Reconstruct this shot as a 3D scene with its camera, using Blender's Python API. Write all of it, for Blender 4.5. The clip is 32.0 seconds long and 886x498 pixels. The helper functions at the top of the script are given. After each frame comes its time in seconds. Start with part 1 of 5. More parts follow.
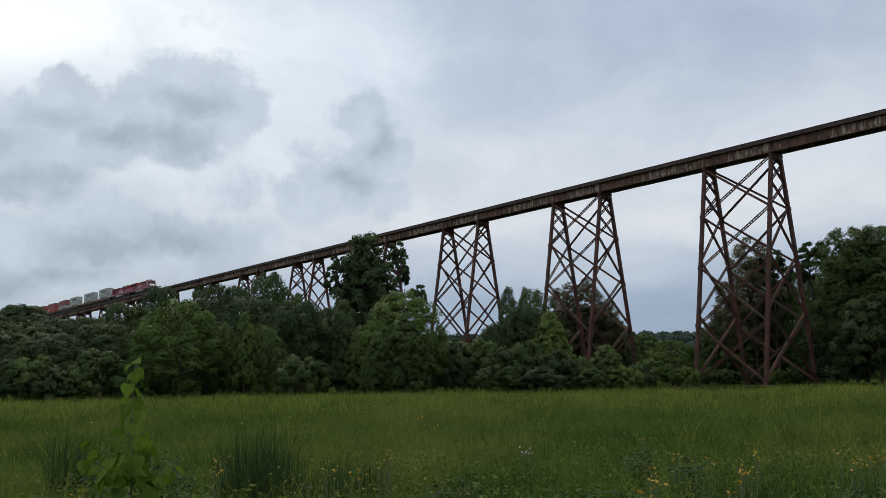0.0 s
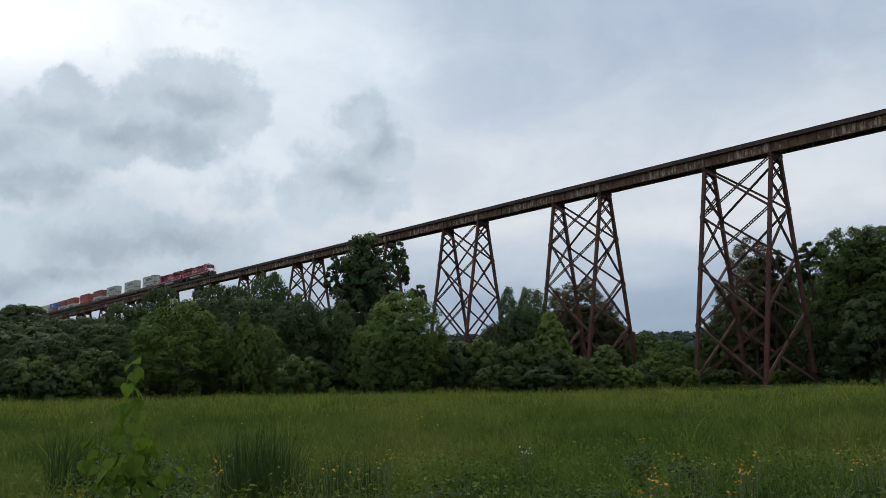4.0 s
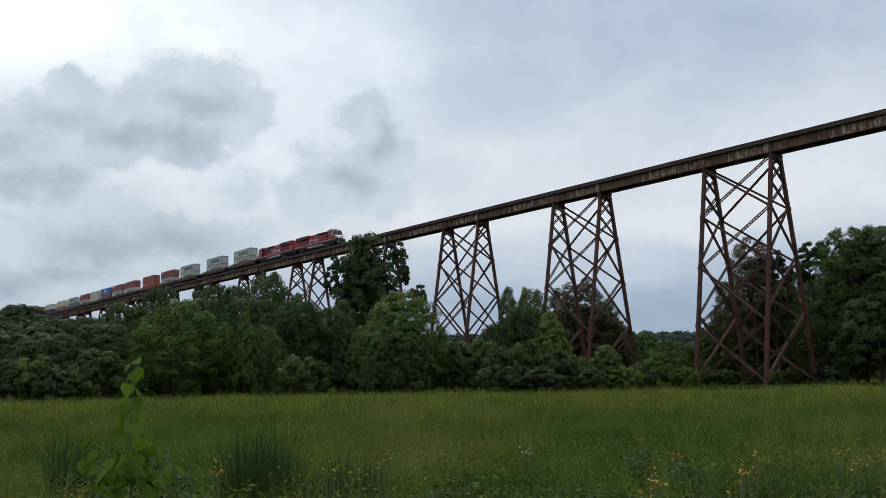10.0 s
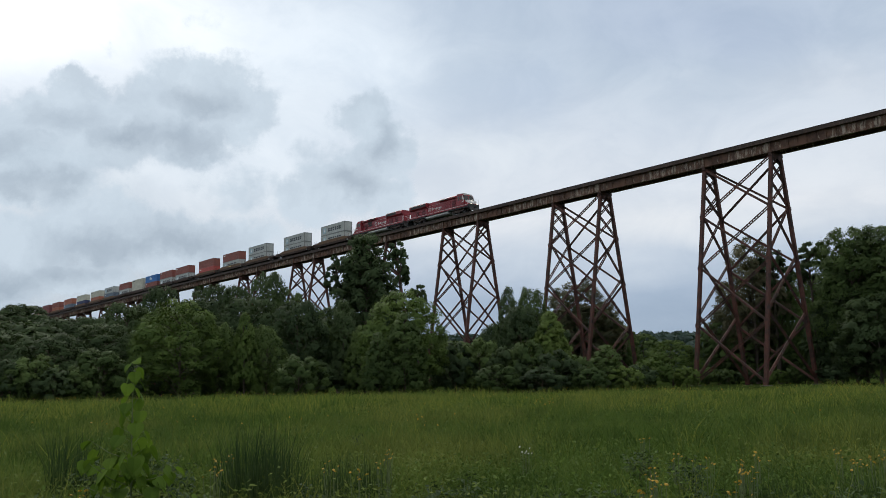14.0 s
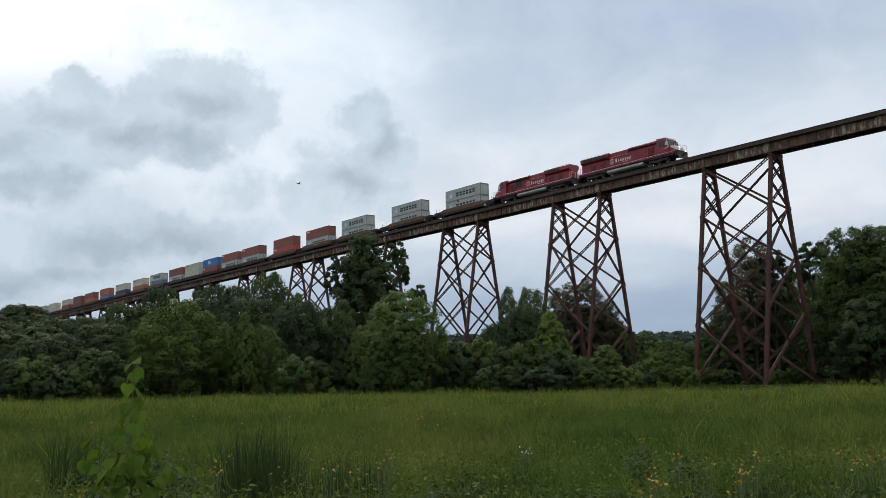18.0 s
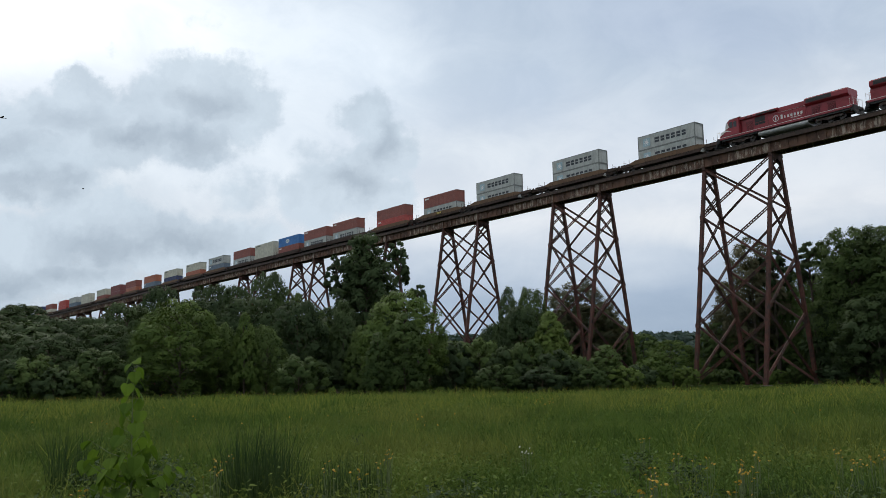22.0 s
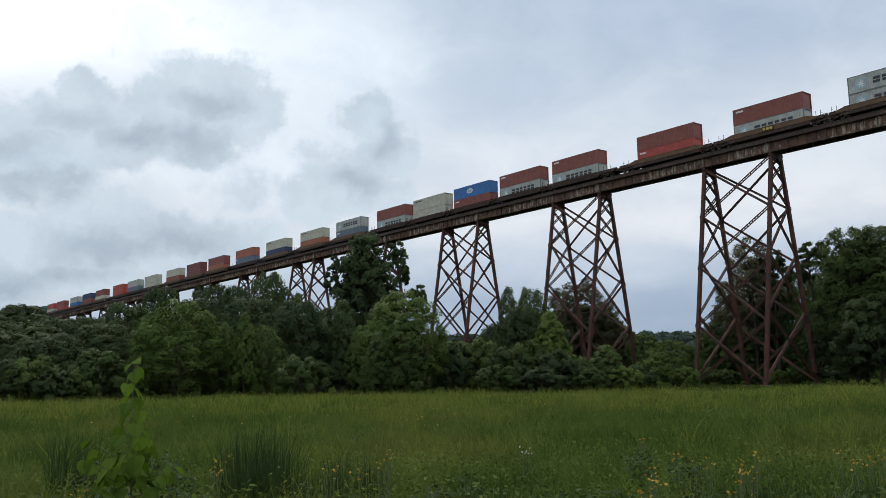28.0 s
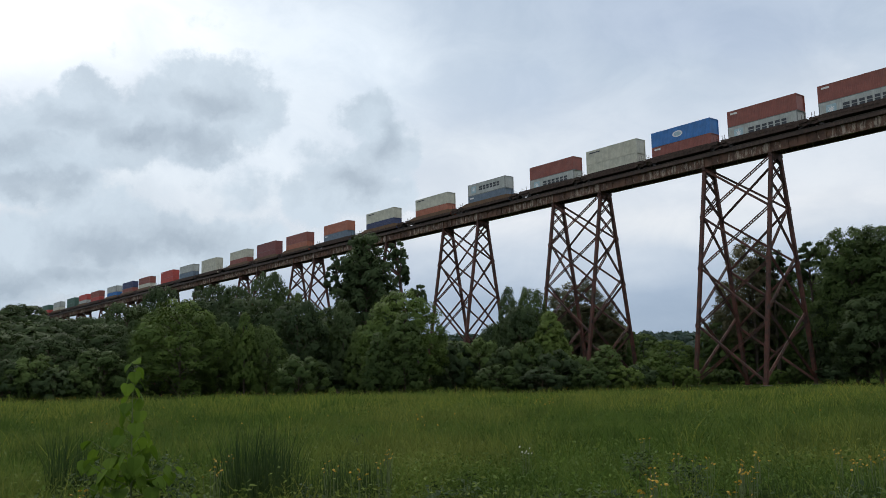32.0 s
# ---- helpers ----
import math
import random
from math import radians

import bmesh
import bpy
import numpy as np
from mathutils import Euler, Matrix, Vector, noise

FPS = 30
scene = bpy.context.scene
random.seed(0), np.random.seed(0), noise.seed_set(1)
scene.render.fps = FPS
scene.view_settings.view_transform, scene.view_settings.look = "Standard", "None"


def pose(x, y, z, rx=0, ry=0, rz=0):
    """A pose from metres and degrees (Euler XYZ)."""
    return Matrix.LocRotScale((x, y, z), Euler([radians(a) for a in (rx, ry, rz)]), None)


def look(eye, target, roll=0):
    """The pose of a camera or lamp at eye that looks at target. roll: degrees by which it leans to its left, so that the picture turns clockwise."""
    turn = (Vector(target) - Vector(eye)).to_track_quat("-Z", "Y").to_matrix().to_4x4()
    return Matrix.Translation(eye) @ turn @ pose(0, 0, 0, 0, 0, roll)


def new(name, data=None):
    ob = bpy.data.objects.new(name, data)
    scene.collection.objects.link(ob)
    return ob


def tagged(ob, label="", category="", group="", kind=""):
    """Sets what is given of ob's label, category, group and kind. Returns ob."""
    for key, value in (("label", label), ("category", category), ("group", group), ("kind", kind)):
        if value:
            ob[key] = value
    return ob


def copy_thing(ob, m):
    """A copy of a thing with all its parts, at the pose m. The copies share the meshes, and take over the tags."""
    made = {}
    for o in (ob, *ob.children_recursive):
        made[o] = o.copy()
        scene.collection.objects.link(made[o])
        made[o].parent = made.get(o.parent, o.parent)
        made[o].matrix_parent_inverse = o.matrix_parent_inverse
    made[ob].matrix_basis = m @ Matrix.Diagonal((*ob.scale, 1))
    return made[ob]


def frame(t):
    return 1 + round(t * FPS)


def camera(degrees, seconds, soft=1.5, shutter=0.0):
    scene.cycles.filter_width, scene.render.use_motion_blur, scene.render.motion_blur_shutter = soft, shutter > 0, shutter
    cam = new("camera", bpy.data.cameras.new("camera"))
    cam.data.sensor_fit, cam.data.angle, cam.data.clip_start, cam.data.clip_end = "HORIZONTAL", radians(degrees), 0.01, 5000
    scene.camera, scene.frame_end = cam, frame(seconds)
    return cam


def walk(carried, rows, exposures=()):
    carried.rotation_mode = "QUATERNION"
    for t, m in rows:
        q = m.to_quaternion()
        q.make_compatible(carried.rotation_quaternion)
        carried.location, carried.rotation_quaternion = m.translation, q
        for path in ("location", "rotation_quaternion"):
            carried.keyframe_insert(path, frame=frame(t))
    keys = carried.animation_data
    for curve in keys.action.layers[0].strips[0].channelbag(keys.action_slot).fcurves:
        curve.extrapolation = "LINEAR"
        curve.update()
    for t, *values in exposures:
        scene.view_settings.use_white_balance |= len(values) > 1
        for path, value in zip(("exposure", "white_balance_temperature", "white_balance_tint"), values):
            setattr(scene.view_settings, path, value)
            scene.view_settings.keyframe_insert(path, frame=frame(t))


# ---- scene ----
# ---------------------------------------------------------------- camera on its tripod
cam = camera(53.36, 32.0, soft=0.78)
STAND = pose(0, 0, 1.7, 98.47, 0, 51.57) @ pose(0, 0, 0, 0, 0, -1.0)
walk(cam, [(0.0, STAND), (32.0, STAND)], exposures=((0.0, 0.0), (6.0, 0.04), (13.0, 0.10), (19.0, 0.15), (32.0, 0.15)))

# the plan: the track runs along x at y = TRACK, level
TRACK = 124.94
TOWER_X = -85.12        # left bent of the tower nearest to the camera
BAY, TOWER_LEN = 35.052, 12.192
SEAT = 35.77            # underside of the girders
DECK = 38.24            # top of the deck edge
RAIL = 38.62            # top of the rails
TIES = 37.97            # top of the ties
SPEED = 13.93           # metres a second, to the right


# ---------------------------------------------------------------- node helpers
def setin(n, key, v):
    if isinstance(v, bpy.types.NodeSocket):
        n.id_data.links.new(v, n.inputs[key])
    else:
        n.inputs[key].default_value = v


def calc(nt, op, a, b=0.0, c=None, clamp=False):
    n = nt.nodes.new("ShaderNodeMath")
    n.operation, n.use_clamp = op, clamp
    setin(n, 0, a)
    setin(n, 1, b)
    if c is not None:
        setin(n, 2, c)
    return n.outputs[0]


def vec(nt, op, a, b=(0, 0, 0)):
    n = nt.nodes.new("ShaderNodeVectorMath")
    n.operation = op
    setin(n, 0, a)
    setin(n, 1, b)
    return n.outputs["Value"] if op in ("LENGTH", "DOT_PRODUCT") else n.outputs[0]


def mixc(nt, fac, a, b, blend="MIX"):
    n = nt.nodes.new("ShaderNodeMix")
    n.data_type, n.blend_type = "RGBA", blend
    setin(n, 0, fac)
    for k, v in ((6, a), (7, b)):
        setin(n, k, v if isinstance(v, bpy.types.NodeSocket) else (*v, 1) if len(v) == 3 else v)
    return n.outputs[2]


def grain(nt, vector, scale, detail=4.0, rough=0.55, dist=0.0):
    n = nt.nodes.new("ShaderNodeTexNoise")
    for k, v in (("Scale", scale), ("Detail", detail), ("Roughness", rough), ("Distortion", dist)):
        setin(n, k, v)
    if vector is not None:
        setin(n, "Vector", vector)
    return n.outputs["Fac"]


def span(nt, v, a, b, c=0.0, d=1.0, smooth=True):
    n = nt.nodes.new("ShaderNodeMapRange")
    n.interpolation_type = "SMOOTHSTEP" if smooth else "LINEAR"
    for k, q in ((0, v), (1, a), (2, b), (3, c), (4, d)):
        setin(n, k, q)
    return n.outputs[0]


def place_of(nt, kind="Object", scale=(1, 1, 1)):
    n = nt.nodes.new("ShaderNodeTexCoord")
    m = nt.nodes.new("ShaderNodeMapping")
    setin(m, "Vector", n.outputs[kind])
    m.inputs["Scale"].default_value = scale
    return m.outputs[0]


def island(nt):
    return nt.nodes.new("ShaderNodeNewGeometry").outputs["Random Per Island"]


def each(nt):
    return nt.nodes.new("ShaderNodeObjectInfo").outputs["Random"]


def surface(name, rough=0.6, metal=0.0):
    m = bpy.data.materials.new(name)
    m.use_nodes = True
    nt = m.node_tree
    b = nt.nodes["Principled BSDF"]
    b.inputs["Roughness"].default_value = rough
    b.inputs["Metallic"].default_value = metal
    return m, nt, b


def bump(nt, b, height, strength=0.3, distance=0.02):
    n = nt.nodes.new("ShaderNodeBump")
    setin(n, "Strength", strength)
    setin(n, "Distance", distance)
    setin(n, "Height", height)
    setin(b, "Normal", n.outputs[0])


# ---------------------------------------------------------------- sky and light
YAW, PITCH = radians(51.57), radians(8.47)
RIGHT = Vector((math.cos(YAW), math.sin(YAW), 0))
AHEAD = Vector((-math.sin(YAW) * math.cos(PITCH), math.cos(YAW) * math.cos(PITCH), math.sin(PITCH)))
UP = RIGHT.cross(AHEAD)
RIGHT, UP = RIGHT * math.cos(radians(1)) - UP * math.sin(radians(1)), UP * math.cos(radians(1)) + RIGHT * math.sin(radians(1))


def sky_axes(nt, d):
    """The direction d along three fixed axes of the sky: right, up and ahead over the valley."""
    n = nt.nodes.new("ShaderNodeCombineXYZ")
    for k, axis in enumerate((RIGHT, UP, AHEAD)):
        setin(n, k, vec(nt, "DOT_PRODUCT", d, tuple(axis)))
    return n.outputs[0]


def patch(nt, axes, u, v, su, sv, soft=0.0):
    """A soft oval patch of the sky round the direction u, v (tangents right and up), su and sv wide: 1 in the middle, 0 at the rim."""
    c = Vector((u, v, 1)).normalized()
    k = c.z
    d = vec(nt, "SUBTRACT", axes, tuple(c))
    d = vec(nt, "MULTIPLY", d, (1 / (su * k), 1 / (sv * k), 1 / (su * k)))
    return span(nt, vec(nt, "LENGTH", d), 1.0, soft)


world = bpy.data.worlds.new("overcast_sky")
world.use_nodes = True
scene.world = world
wn = world.node_tree
sky = wn.nodes.new("ShaderNodeTexSky")
sky.sky_type, sky.sun_disc = "NISHITA", False
sky.sun_elevation, sky.sun_rotation = radians(48), radians(-82)
way = wn.nodes.new("ShaderNodeTexCoord").outputs["Generated"]
axes = sky_axes(wn, way)
height = wn.nodes.new("ShaderNodeSeparateXYZ")
setin(height, 0, way)
up = height.outputs[2]
# cloud sheet: blue-grey close to the horizon, pale above it, bluer high up
HEIGHTS = ((0.0, (0.35, 0.43, 0.54)), (0.05, (0.305, 0.39, 0.515)), (0.09, (0.36, 0.445, 0.57)), (0.13, (0.52, 0.59, 0.685)), (0.175, (0.71, 0.745, 0.795)),
           (0.21, (0.67, 0.72, 0.785)), (0.27, (0.6, 0.665, 0.75)), (0.33, (0.505, 0.588, 0.69)), (0.42, (0.455, 0.543, 0.66)), (0.55, (0.62, 0.66, 0.69)), (0.75, (0.90, 0.91, 0.88)), (1.0, (1.08, 1.07, 1.02)))
wander = wn.nodes.new("ShaderNodeTexNoise")
setin(wander, "Vector", way)
for key, value in (("Scale", 5.0), ("Detail", 6.0), ("Roughness", 0.55)):
    setin(wander, key, value)
shift = vec(wn, "MULTIPLY", vec(wn, "SUBTRACT", wander.outputs["Color"], (0.5, 0.5, 0.5)), (0.22, 0.12, 0.1))
axes = vec(wn, "ADD", axes, shift)
tilt = calc(wn, "ADD", up, calc(wn, "MULTIPLY", calc(wn, "SUBTRACT", grain(wn, vec(wn, "MULTIPLY", way, (1, 1, 3)), 4.0, 6, 0.55), 0.5), 0.09))
cover = None
for (h0, c0), (h1, c1) in zip(HEIGHTS, HEIGHTS[1:]):
    cover = mixc(wn, span(wn, tilt, h0, h1, smooth=False), c0 if cover is None else cover, c1)
# where the clouds let more or less light through
GLOW = (
    (-0.483, 0.27, 0.295, 0.16, 1.0, (1.05, 1.09, 1.13)),
    (-0.285, 0.251, 0.205, 0.128, 0.85, (0.94, 0.99, 1.03)),
    (-0.131, 0.212, 0.231, 0.16, 0.85, (0.78, 0.86, 0.94)),
    (-0.374, 0.033, 0.295, 0.141, 0.8, (0.64, 0.71, 0.78)),
    (-0.195, 0.103, 0.147, 0.128, 0.7, (0.77, 0.84, 0.91)),
    (0.049, 0.119, 0.167, 0.04, 0.6, (0.69, 0.75, 0.81)),
    (0.305, 0.257, 0.244, 0.077, 0.65, (0.42, 0.5, 0.64)),
    (0.1, 0.18, 0.122, 0.058, 0.5, (0.5, 0.59, 0.72)),
    (-0.464, -0.044, 0.212, 0.038, 0.5, (0.57, 0.64, 0.71)),
    (0.254, 0.036, 0.212, 0.029, 0.6, (0.75, 0.78, 0.815)),
    (0.427, 0.193, 0.128, 0.038, 0.3, (0.6, 0.65, 0.72)),
    (-0.355, 0.062, 0.038, 0.032, 0.4, (0.80, 0.86, 0.91)),
    (-0.297, 0.074, 0.083, 0.029, 0.45, (0.74, 0.81, 0.88)),
    (-0.464, 0.052, 0.038, 0.019, 0.6, (0.8, 0.84, 0.88)),
    (-0.24, 0.02, 0.26, 0.05, 0.4, (0.56, 0.62, 0.69)),
    (-0.36, -0.015, 0.17, 0.05, 0.7, (0.50, 0.55, 0.61)),
    (-0.40, -0.035, 0.26, 0.06, 0.55, (0.48, 0.53, 0.59)),
    (-0.45, 0.025, 0.20, 0.07, 0.40, (0.51, 0.57, 0.64)))
for u, v, su, sv, f, colour in GLOW:
    cover = mixc(wn, calc(wn, "MULTIPLY", patch(wn, axes, u, v, su, sv), f), cover, colour)
streak = grain(wn, vec(wn, "MULTIPLY", vec(wn, "ADD", way, (3.1, 1.2, 0.4)), (2.4, 2.4, 4.0)), 4.0, 8, 0.6, 0.5)
cover = mixc(wn, 1.0, cover, mixc(wn, span(wn, streak, 0.3, 0.7), (0.925, 0.94, 0.955), (1.065, 1.055, 1.04)), "MULTIPLY")
thin = wn.nodes.new("ShaderNodeVectorMath")
thin.operation = "SCALE"
setin(thin, 0, sky.outputs[0])
thin.inputs["Scale"].default_value = 0.1
setin(wn.nodes["Background"], "Color", mixc(wn, 0.95, thin.outputs[0], cover))
wn.nodes["Background"].inputs["Strength"].default_value = 1.0

sun = new("sun", bpy.data.lights.new("sun", "SUN"))
sun.data.energy, sun.data.angle, sun.data.color = 1.0, radians(18), (1.0, 0.95, 0.88)
sun.matrix_basis = look((-82, 30, 76), (0, 0, 0))


# ---------------------------------------------------------------- materials
def plain(name, colour, rough=0.6, metal=0.0, vary=0.25, scale=2.0):
    m, nt, b = surface(name, rough, metal)
    p = place_of(nt)
    n = grain(nt, p, scale, 5, 0.6)
    dark = tuple(c * (1 - vary) for c in colour)
    light = tuple(min(1, c * (1 + vary)) for c in colour)
    c = mixc(nt, span(nt, n, 0.3, 0.7), dark, light)
    setin(b, "Base Color", c)
    bump(nt, b, grain(nt, p, scale * 9, 3), 0.15, 0.01)
    return m


def weathered(name, base, rusty, pale, amount, rough=0.75, run=(2.2, 2.2, 0.42)):
    m, nt, b = surface(name, rough)
    p = place_of(nt)
    n = grain(nt, p, 0.7, 6, 0.62)
    c = mixc(nt, span(nt, n, 0.35, 0.65), base, rusty)
    s = grain(nt, place_of(nt, "Object", run), 1.9, 7, 0.72, 0.3)
    big = grain(nt, p, 0.11, 2)
    s = calc(nt, "ADD", s, span(nt, big, 0.35, 0.65, -0.07, 0.07))
    c = mixc(nt, span(nt, s, 0.53, 0.66, 0, amount), c, pale)
    setin(b, "Base Color", c)
    bump(nt, b, grain(nt, p, 14, 4), 0.3, 0.01)
    return m


GIRDER = weathered("rusty_plate", (0.066, 0.033, 0.022), (0.142, 0.070, 0.042), (0.46, 0.39, 0.31), 0.75, 0.75, (0.95, 0.95, 0.24))
BOARD = weathered("old_deck_board", (0.028, 0.018, 0.014), (0.062, 0.034, 0.025), (0.14, 0.10, 0.08), 0.5)
STEEL = weathered("rusty_steel", (0.026, 0.012, 0.009), (0.092, 0.029, 0.019), (0.130, 0.056, 0.038), 0.4)
TIE = plain("tarred_timber", (0.020, 0.015, 0.012), 0.95, 0, 0.4, 3)
RAILS = plain("rail_steel", (0.16, 0.13, 0.11), 0.45, 0.7, 0.2, 4)
CONCRETE = plain("pier_stone", (0.10, 0.095, 0.085), 0.9, 0, 0.3, 1.5)
BALLAST = plain("ballast", (0.19, 0.18, 0.17), 0.95, 0, 0.4, 6)
BARK = plain("bark", (0.075, 0.058, 0.044), 0.95, 0, 0.45, 5)


def foliage(name, dark, light, trans=0.12, spread=0.16):
    m, nt, b = surface(name, 0.6)
    b.inputs["Specular IOR Level"].default_value = 0.03
    t = calc(nt, "ADD", calc(nt, "MULTIPLY", island(nt), spread), calc(nt, "MULTIPLY", each(nt), 0.9 - spread))
    lump = grain(nt, place_of(nt), 0.45, 3)
    t = calc(nt, "ADD", t, span(nt, lump, 0.35, 0.65, -0.25, 0.25), clamp=True)
    c = mixc(nt, t, dark, light)
    setin(b, "Base Color", c)
    tr = nt.nodes.new("ShaderNodeBsdfTranslucent")
    setin(tr, "Color", mixc(nt, 1.0, c, (1.25, 1.35, 0.6), "MULTIPLY"))
    mx = nt.nodes.new("ShaderNodeMixShader")
    setin(mx, 0, trans)
    setin(mx, 1, b.outputs[0])
    setin(mx, 2, tr.outputs[0])
    setin(nt.nodes["Material Output"], 0, mx.outputs[0])
    return m


LEAF_MID = foliage("leaf_mid", (0.052, 0.082, 0.030), (0.098, 0.142, 0.047))
LEAF_DARK = foliage("leaf_dark", (0.038, 0.060, 0.030), (0.072, 0.104, 0.046))
LEAF_FRESH = foliage("leaf_fresh", (0.076, 0.118, 0.034), (0.130, 0.180, 0.048))
LEAF_RUSSET = foliage("leaf_russet", (0.078, 0.084, 0.050), (0.145, 0.132, 0.078))
# leaves of the far ridge, the blue of distance haze mixed into their colour
LEAF_FAR_HAZE = foliage("leaf_far_haze", (0.040, 0.062, 0.058), (0.062, 0.090, 0.078), 0.15)


def meadow(name, a, b2, c2, trans=0.3):
    """Grass: green with straw and dark patches some metres wide."""
    m, nt, b = surface(name, 0.65)
    b.inputs["Specular IOR Level"].default_value = 0.05
    p = place_of(nt)
    mixed = calc(nt, "ADD", calc(nt, "MULTIPLY", island(nt), 0.5), span(nt, grain(nt, p, 1.6, 4, 0.65), 0.32, 0.68, -0.1, 0.5), clamp=True)
    c = mixc(nt, mixed, a, b2)
    n = grain(nt, p, 0.16, 4, 0.6)
    c = mixc(nt, span(nt, n, 0.45, 0.66, 0, 0.7), c, c2)
    n = grain(nt, vec(nt, "ADD", p, (31, 7, 0)), 0.45, 4, 0.6)
    c = mixc(nt, span(nt, n, 0.5, 0.66, 0, 0.6), c, tuple(q * 0.85 for q in a))
    setin(b, "Base Color", c)
    tr = nt.nodes.new("ShaderNodeBsdfTranslucent")
    setin(tr, "Color", c)
    mx = nt.nodes.new("ShaderNodeMixShader")
    setin(mx, 0, trans)
    setin(mx, 1, b.outputs[0])
    setin(mx, 2, tr.outputs[0])
    setin(nt.nodes["Material Output"], 0, mx.outputs[0])
    return m


GRASS = meadow("meadow_grass", (0.038, 0.075, 0.016), (0.130, 0.195, 0.038), (0.184, 0.205, 0.050))
STRAW = meadow("seed_heads", (0.165, 0.205, 0.036), (0.235, 0.270, 0.050), (0.265, 0.255, 0.060))
RUSH = meadow("rush_blades", (0.022, 0.044, 0.016), (0.070, 0.106, 0.034), (0.100, 0.112, 0.040))
GROUND = meadow("meadow_soil", (0.022, 0.036, 0.009), (0.026, 0.043, 0.010), (0.043, 0.054, 0.016), 0.0)
GROUND.node_tree.nodes["Principled BSDF"].inputs["Specular IOR Level"].default_value = 0.0
PETAL = plain("yellow_petal", (0.40, 0.24, 0.012), 0.7, 0, 0.3, 30)
PETAL_PALE = plain("white_petal", (0.55, 0.55, 0.50), 0.7, 0, 0.2, 30)
STALK = plain("green_stalk", (0.10, 0.13, 0.045), 0.7, 0, 0.3, 20)
BIGLEAF = foliage("sapling_leaf", (0.030, 0.066, 0.012), (0.145, 0.222, 0.038), 0.35, 0.45)


# ---------------------------------------------------------------- mesh helpers
class Geo:
    """Collects faces for one mesh."""

    def __init__(self):
        self.v, self.f = [], []

    def add(self, verts, faces):
        k = len(self.v)
        self.v += [tuple(p) for p in verts]
        self.f += [tuple(i + k for i in f) for f in faces]
        return self

    def box(self, x0, y0, z0, x1, y1, z1):
        v = [(x, y, z) for z in (z0, z1) for y in (y0, y1) for x in (x0, x1)]
        return self.add(v, ((0, 2, 3, 1), (4, 5, 7, 6), (0, 1, 5, 4), (2, 6, 7, 3), (0, 4, 6, 2), (1, 3, 7, 5)))

    def beam(self, p, q, w, h, side=(0, 0, 1)):
        """A bar from p to q, w wide across and h along the side vector."""
        p, q = Vector(p), Vector(q)
        d = (q - p).normalized()
        s = Vector(side)
        s = (s - d * s.dot(d)).normalized()
        r = d.cross(s)
        v = [e + r * (a * w / 2) + s * (b * h / 2) for e in (p, q) for a, b in ((-1, -1), (1, -1), (1, 1), (-1, 1))]
        return self.add(v, ((0, 3, 2, 1), (4, 5, 6, 7), (0, 1, 5, 4), (1, 2, 6, 5), (2, 3, 7, 6), (3, 0, 4, 7)))

    def tube(self, p, q, r0, r1=None, n=8, caps=True):
        p, q = Vector(p), Vector(q)
        r1 = r0 if r1 is None else r1
        d = (q - p).normalized()
        a = d.orthogonal().normalized()
        b = d.cross(a)
        v = []
        for e, r in ((p, r0), (q, r1)):
            v += [e + (a * math.cos(t) + b * math.sin(t)) * r for t in (2 * math.pi * i / n for i in range(n))]
        f = [(i, (i + 1) % n, n + (i + 1) % n, n + i) for i in range(n)]
        if caps:
            f += [tuple(range(n - 1, -1, -1)), tuple(range(n, 2 * n))]
        return self.add(v, f)

    def prism(self, outline, a, b, axis=0):
        """The outline, pairs, drawn out from a to b along axis 0 (pairs are y, z) or 1 (pairs are x, z)."""
        n = len(outline)
        v = [((e, p, q) if axis == 0 else (p, e, q)) for e in (a, b) for p, q in outline]
        f = [(i, (i + 1) % n, n + (i + 1) % n, n + i) for i in range(n)] + [tuple(range(n - 1, -1, -1)), tuple(range(n, 2 * n))]
        return self.add(v, f)

    def laced(self, p, q, depth, side, gap=0.55):
        """A built-up member: two flats joined by a zigzag of lacing bars; depth lies across, in the plane of side."""
        p, q = Vector(p), Vector(q)
        d = (q - p).normalized()
        s = Vector(side)
        s = (s - d * s.dot(d)).normalized() * (depth / 2)
        r = d.cross(s).normalized()
        self.beam(p + s, q + s, 0.18, 0.13, s)
        self.beam(p - s, q - s, 0.18, 0.13, s)
        n = max(2, int((q - p).length / gap))
        for i in range(n):
            a, b = p.lerp(q, i / n), p.lerp(q, (i + 1) / n)
            e = 1 if i % 2 else -1
            self.beam(a + s * e, b - s * e, 0.06, 0.10, r.cross(b - a))
        return self

    def mesh(self, name, bevel=0.0, smooth=False):
        me = bpy.data.meshes.new(name)
        me.from_pydata(self.v, [], self.f)
        bm = bmesh.new()
        bm.from_mesh(me)
        if bevel:
            bmesh.ops.bevel(bm, geom=[e for e in bm.edges if len(e.link_faces) == 2 and e.calc_face_angle(0) > 0.5], offset=bevel, segments=2, affect="EDGES", clamp_overlap=True)
        bmesh.ops.recalc_face_normals(bm, faces=bm.faces)
        bm.to_mesh(me)
        bm.free()
        if smooth:
            me.shade_smooth()
        return me


def part(name, shape, material, parent, label="", m=None, bevel=0.0, smooth=False):
    me = shape.mesh(name, bevel, smooth) if isinstance(shape, Geo) else shape
    if material and not me.materials:
        me.materials.append(material)
    ob = new(name, me)
    ob.parent = parent
    if m is not None:
        ob.matrix_basis = m
    if label:
        tagged(ob, label)
    return ob


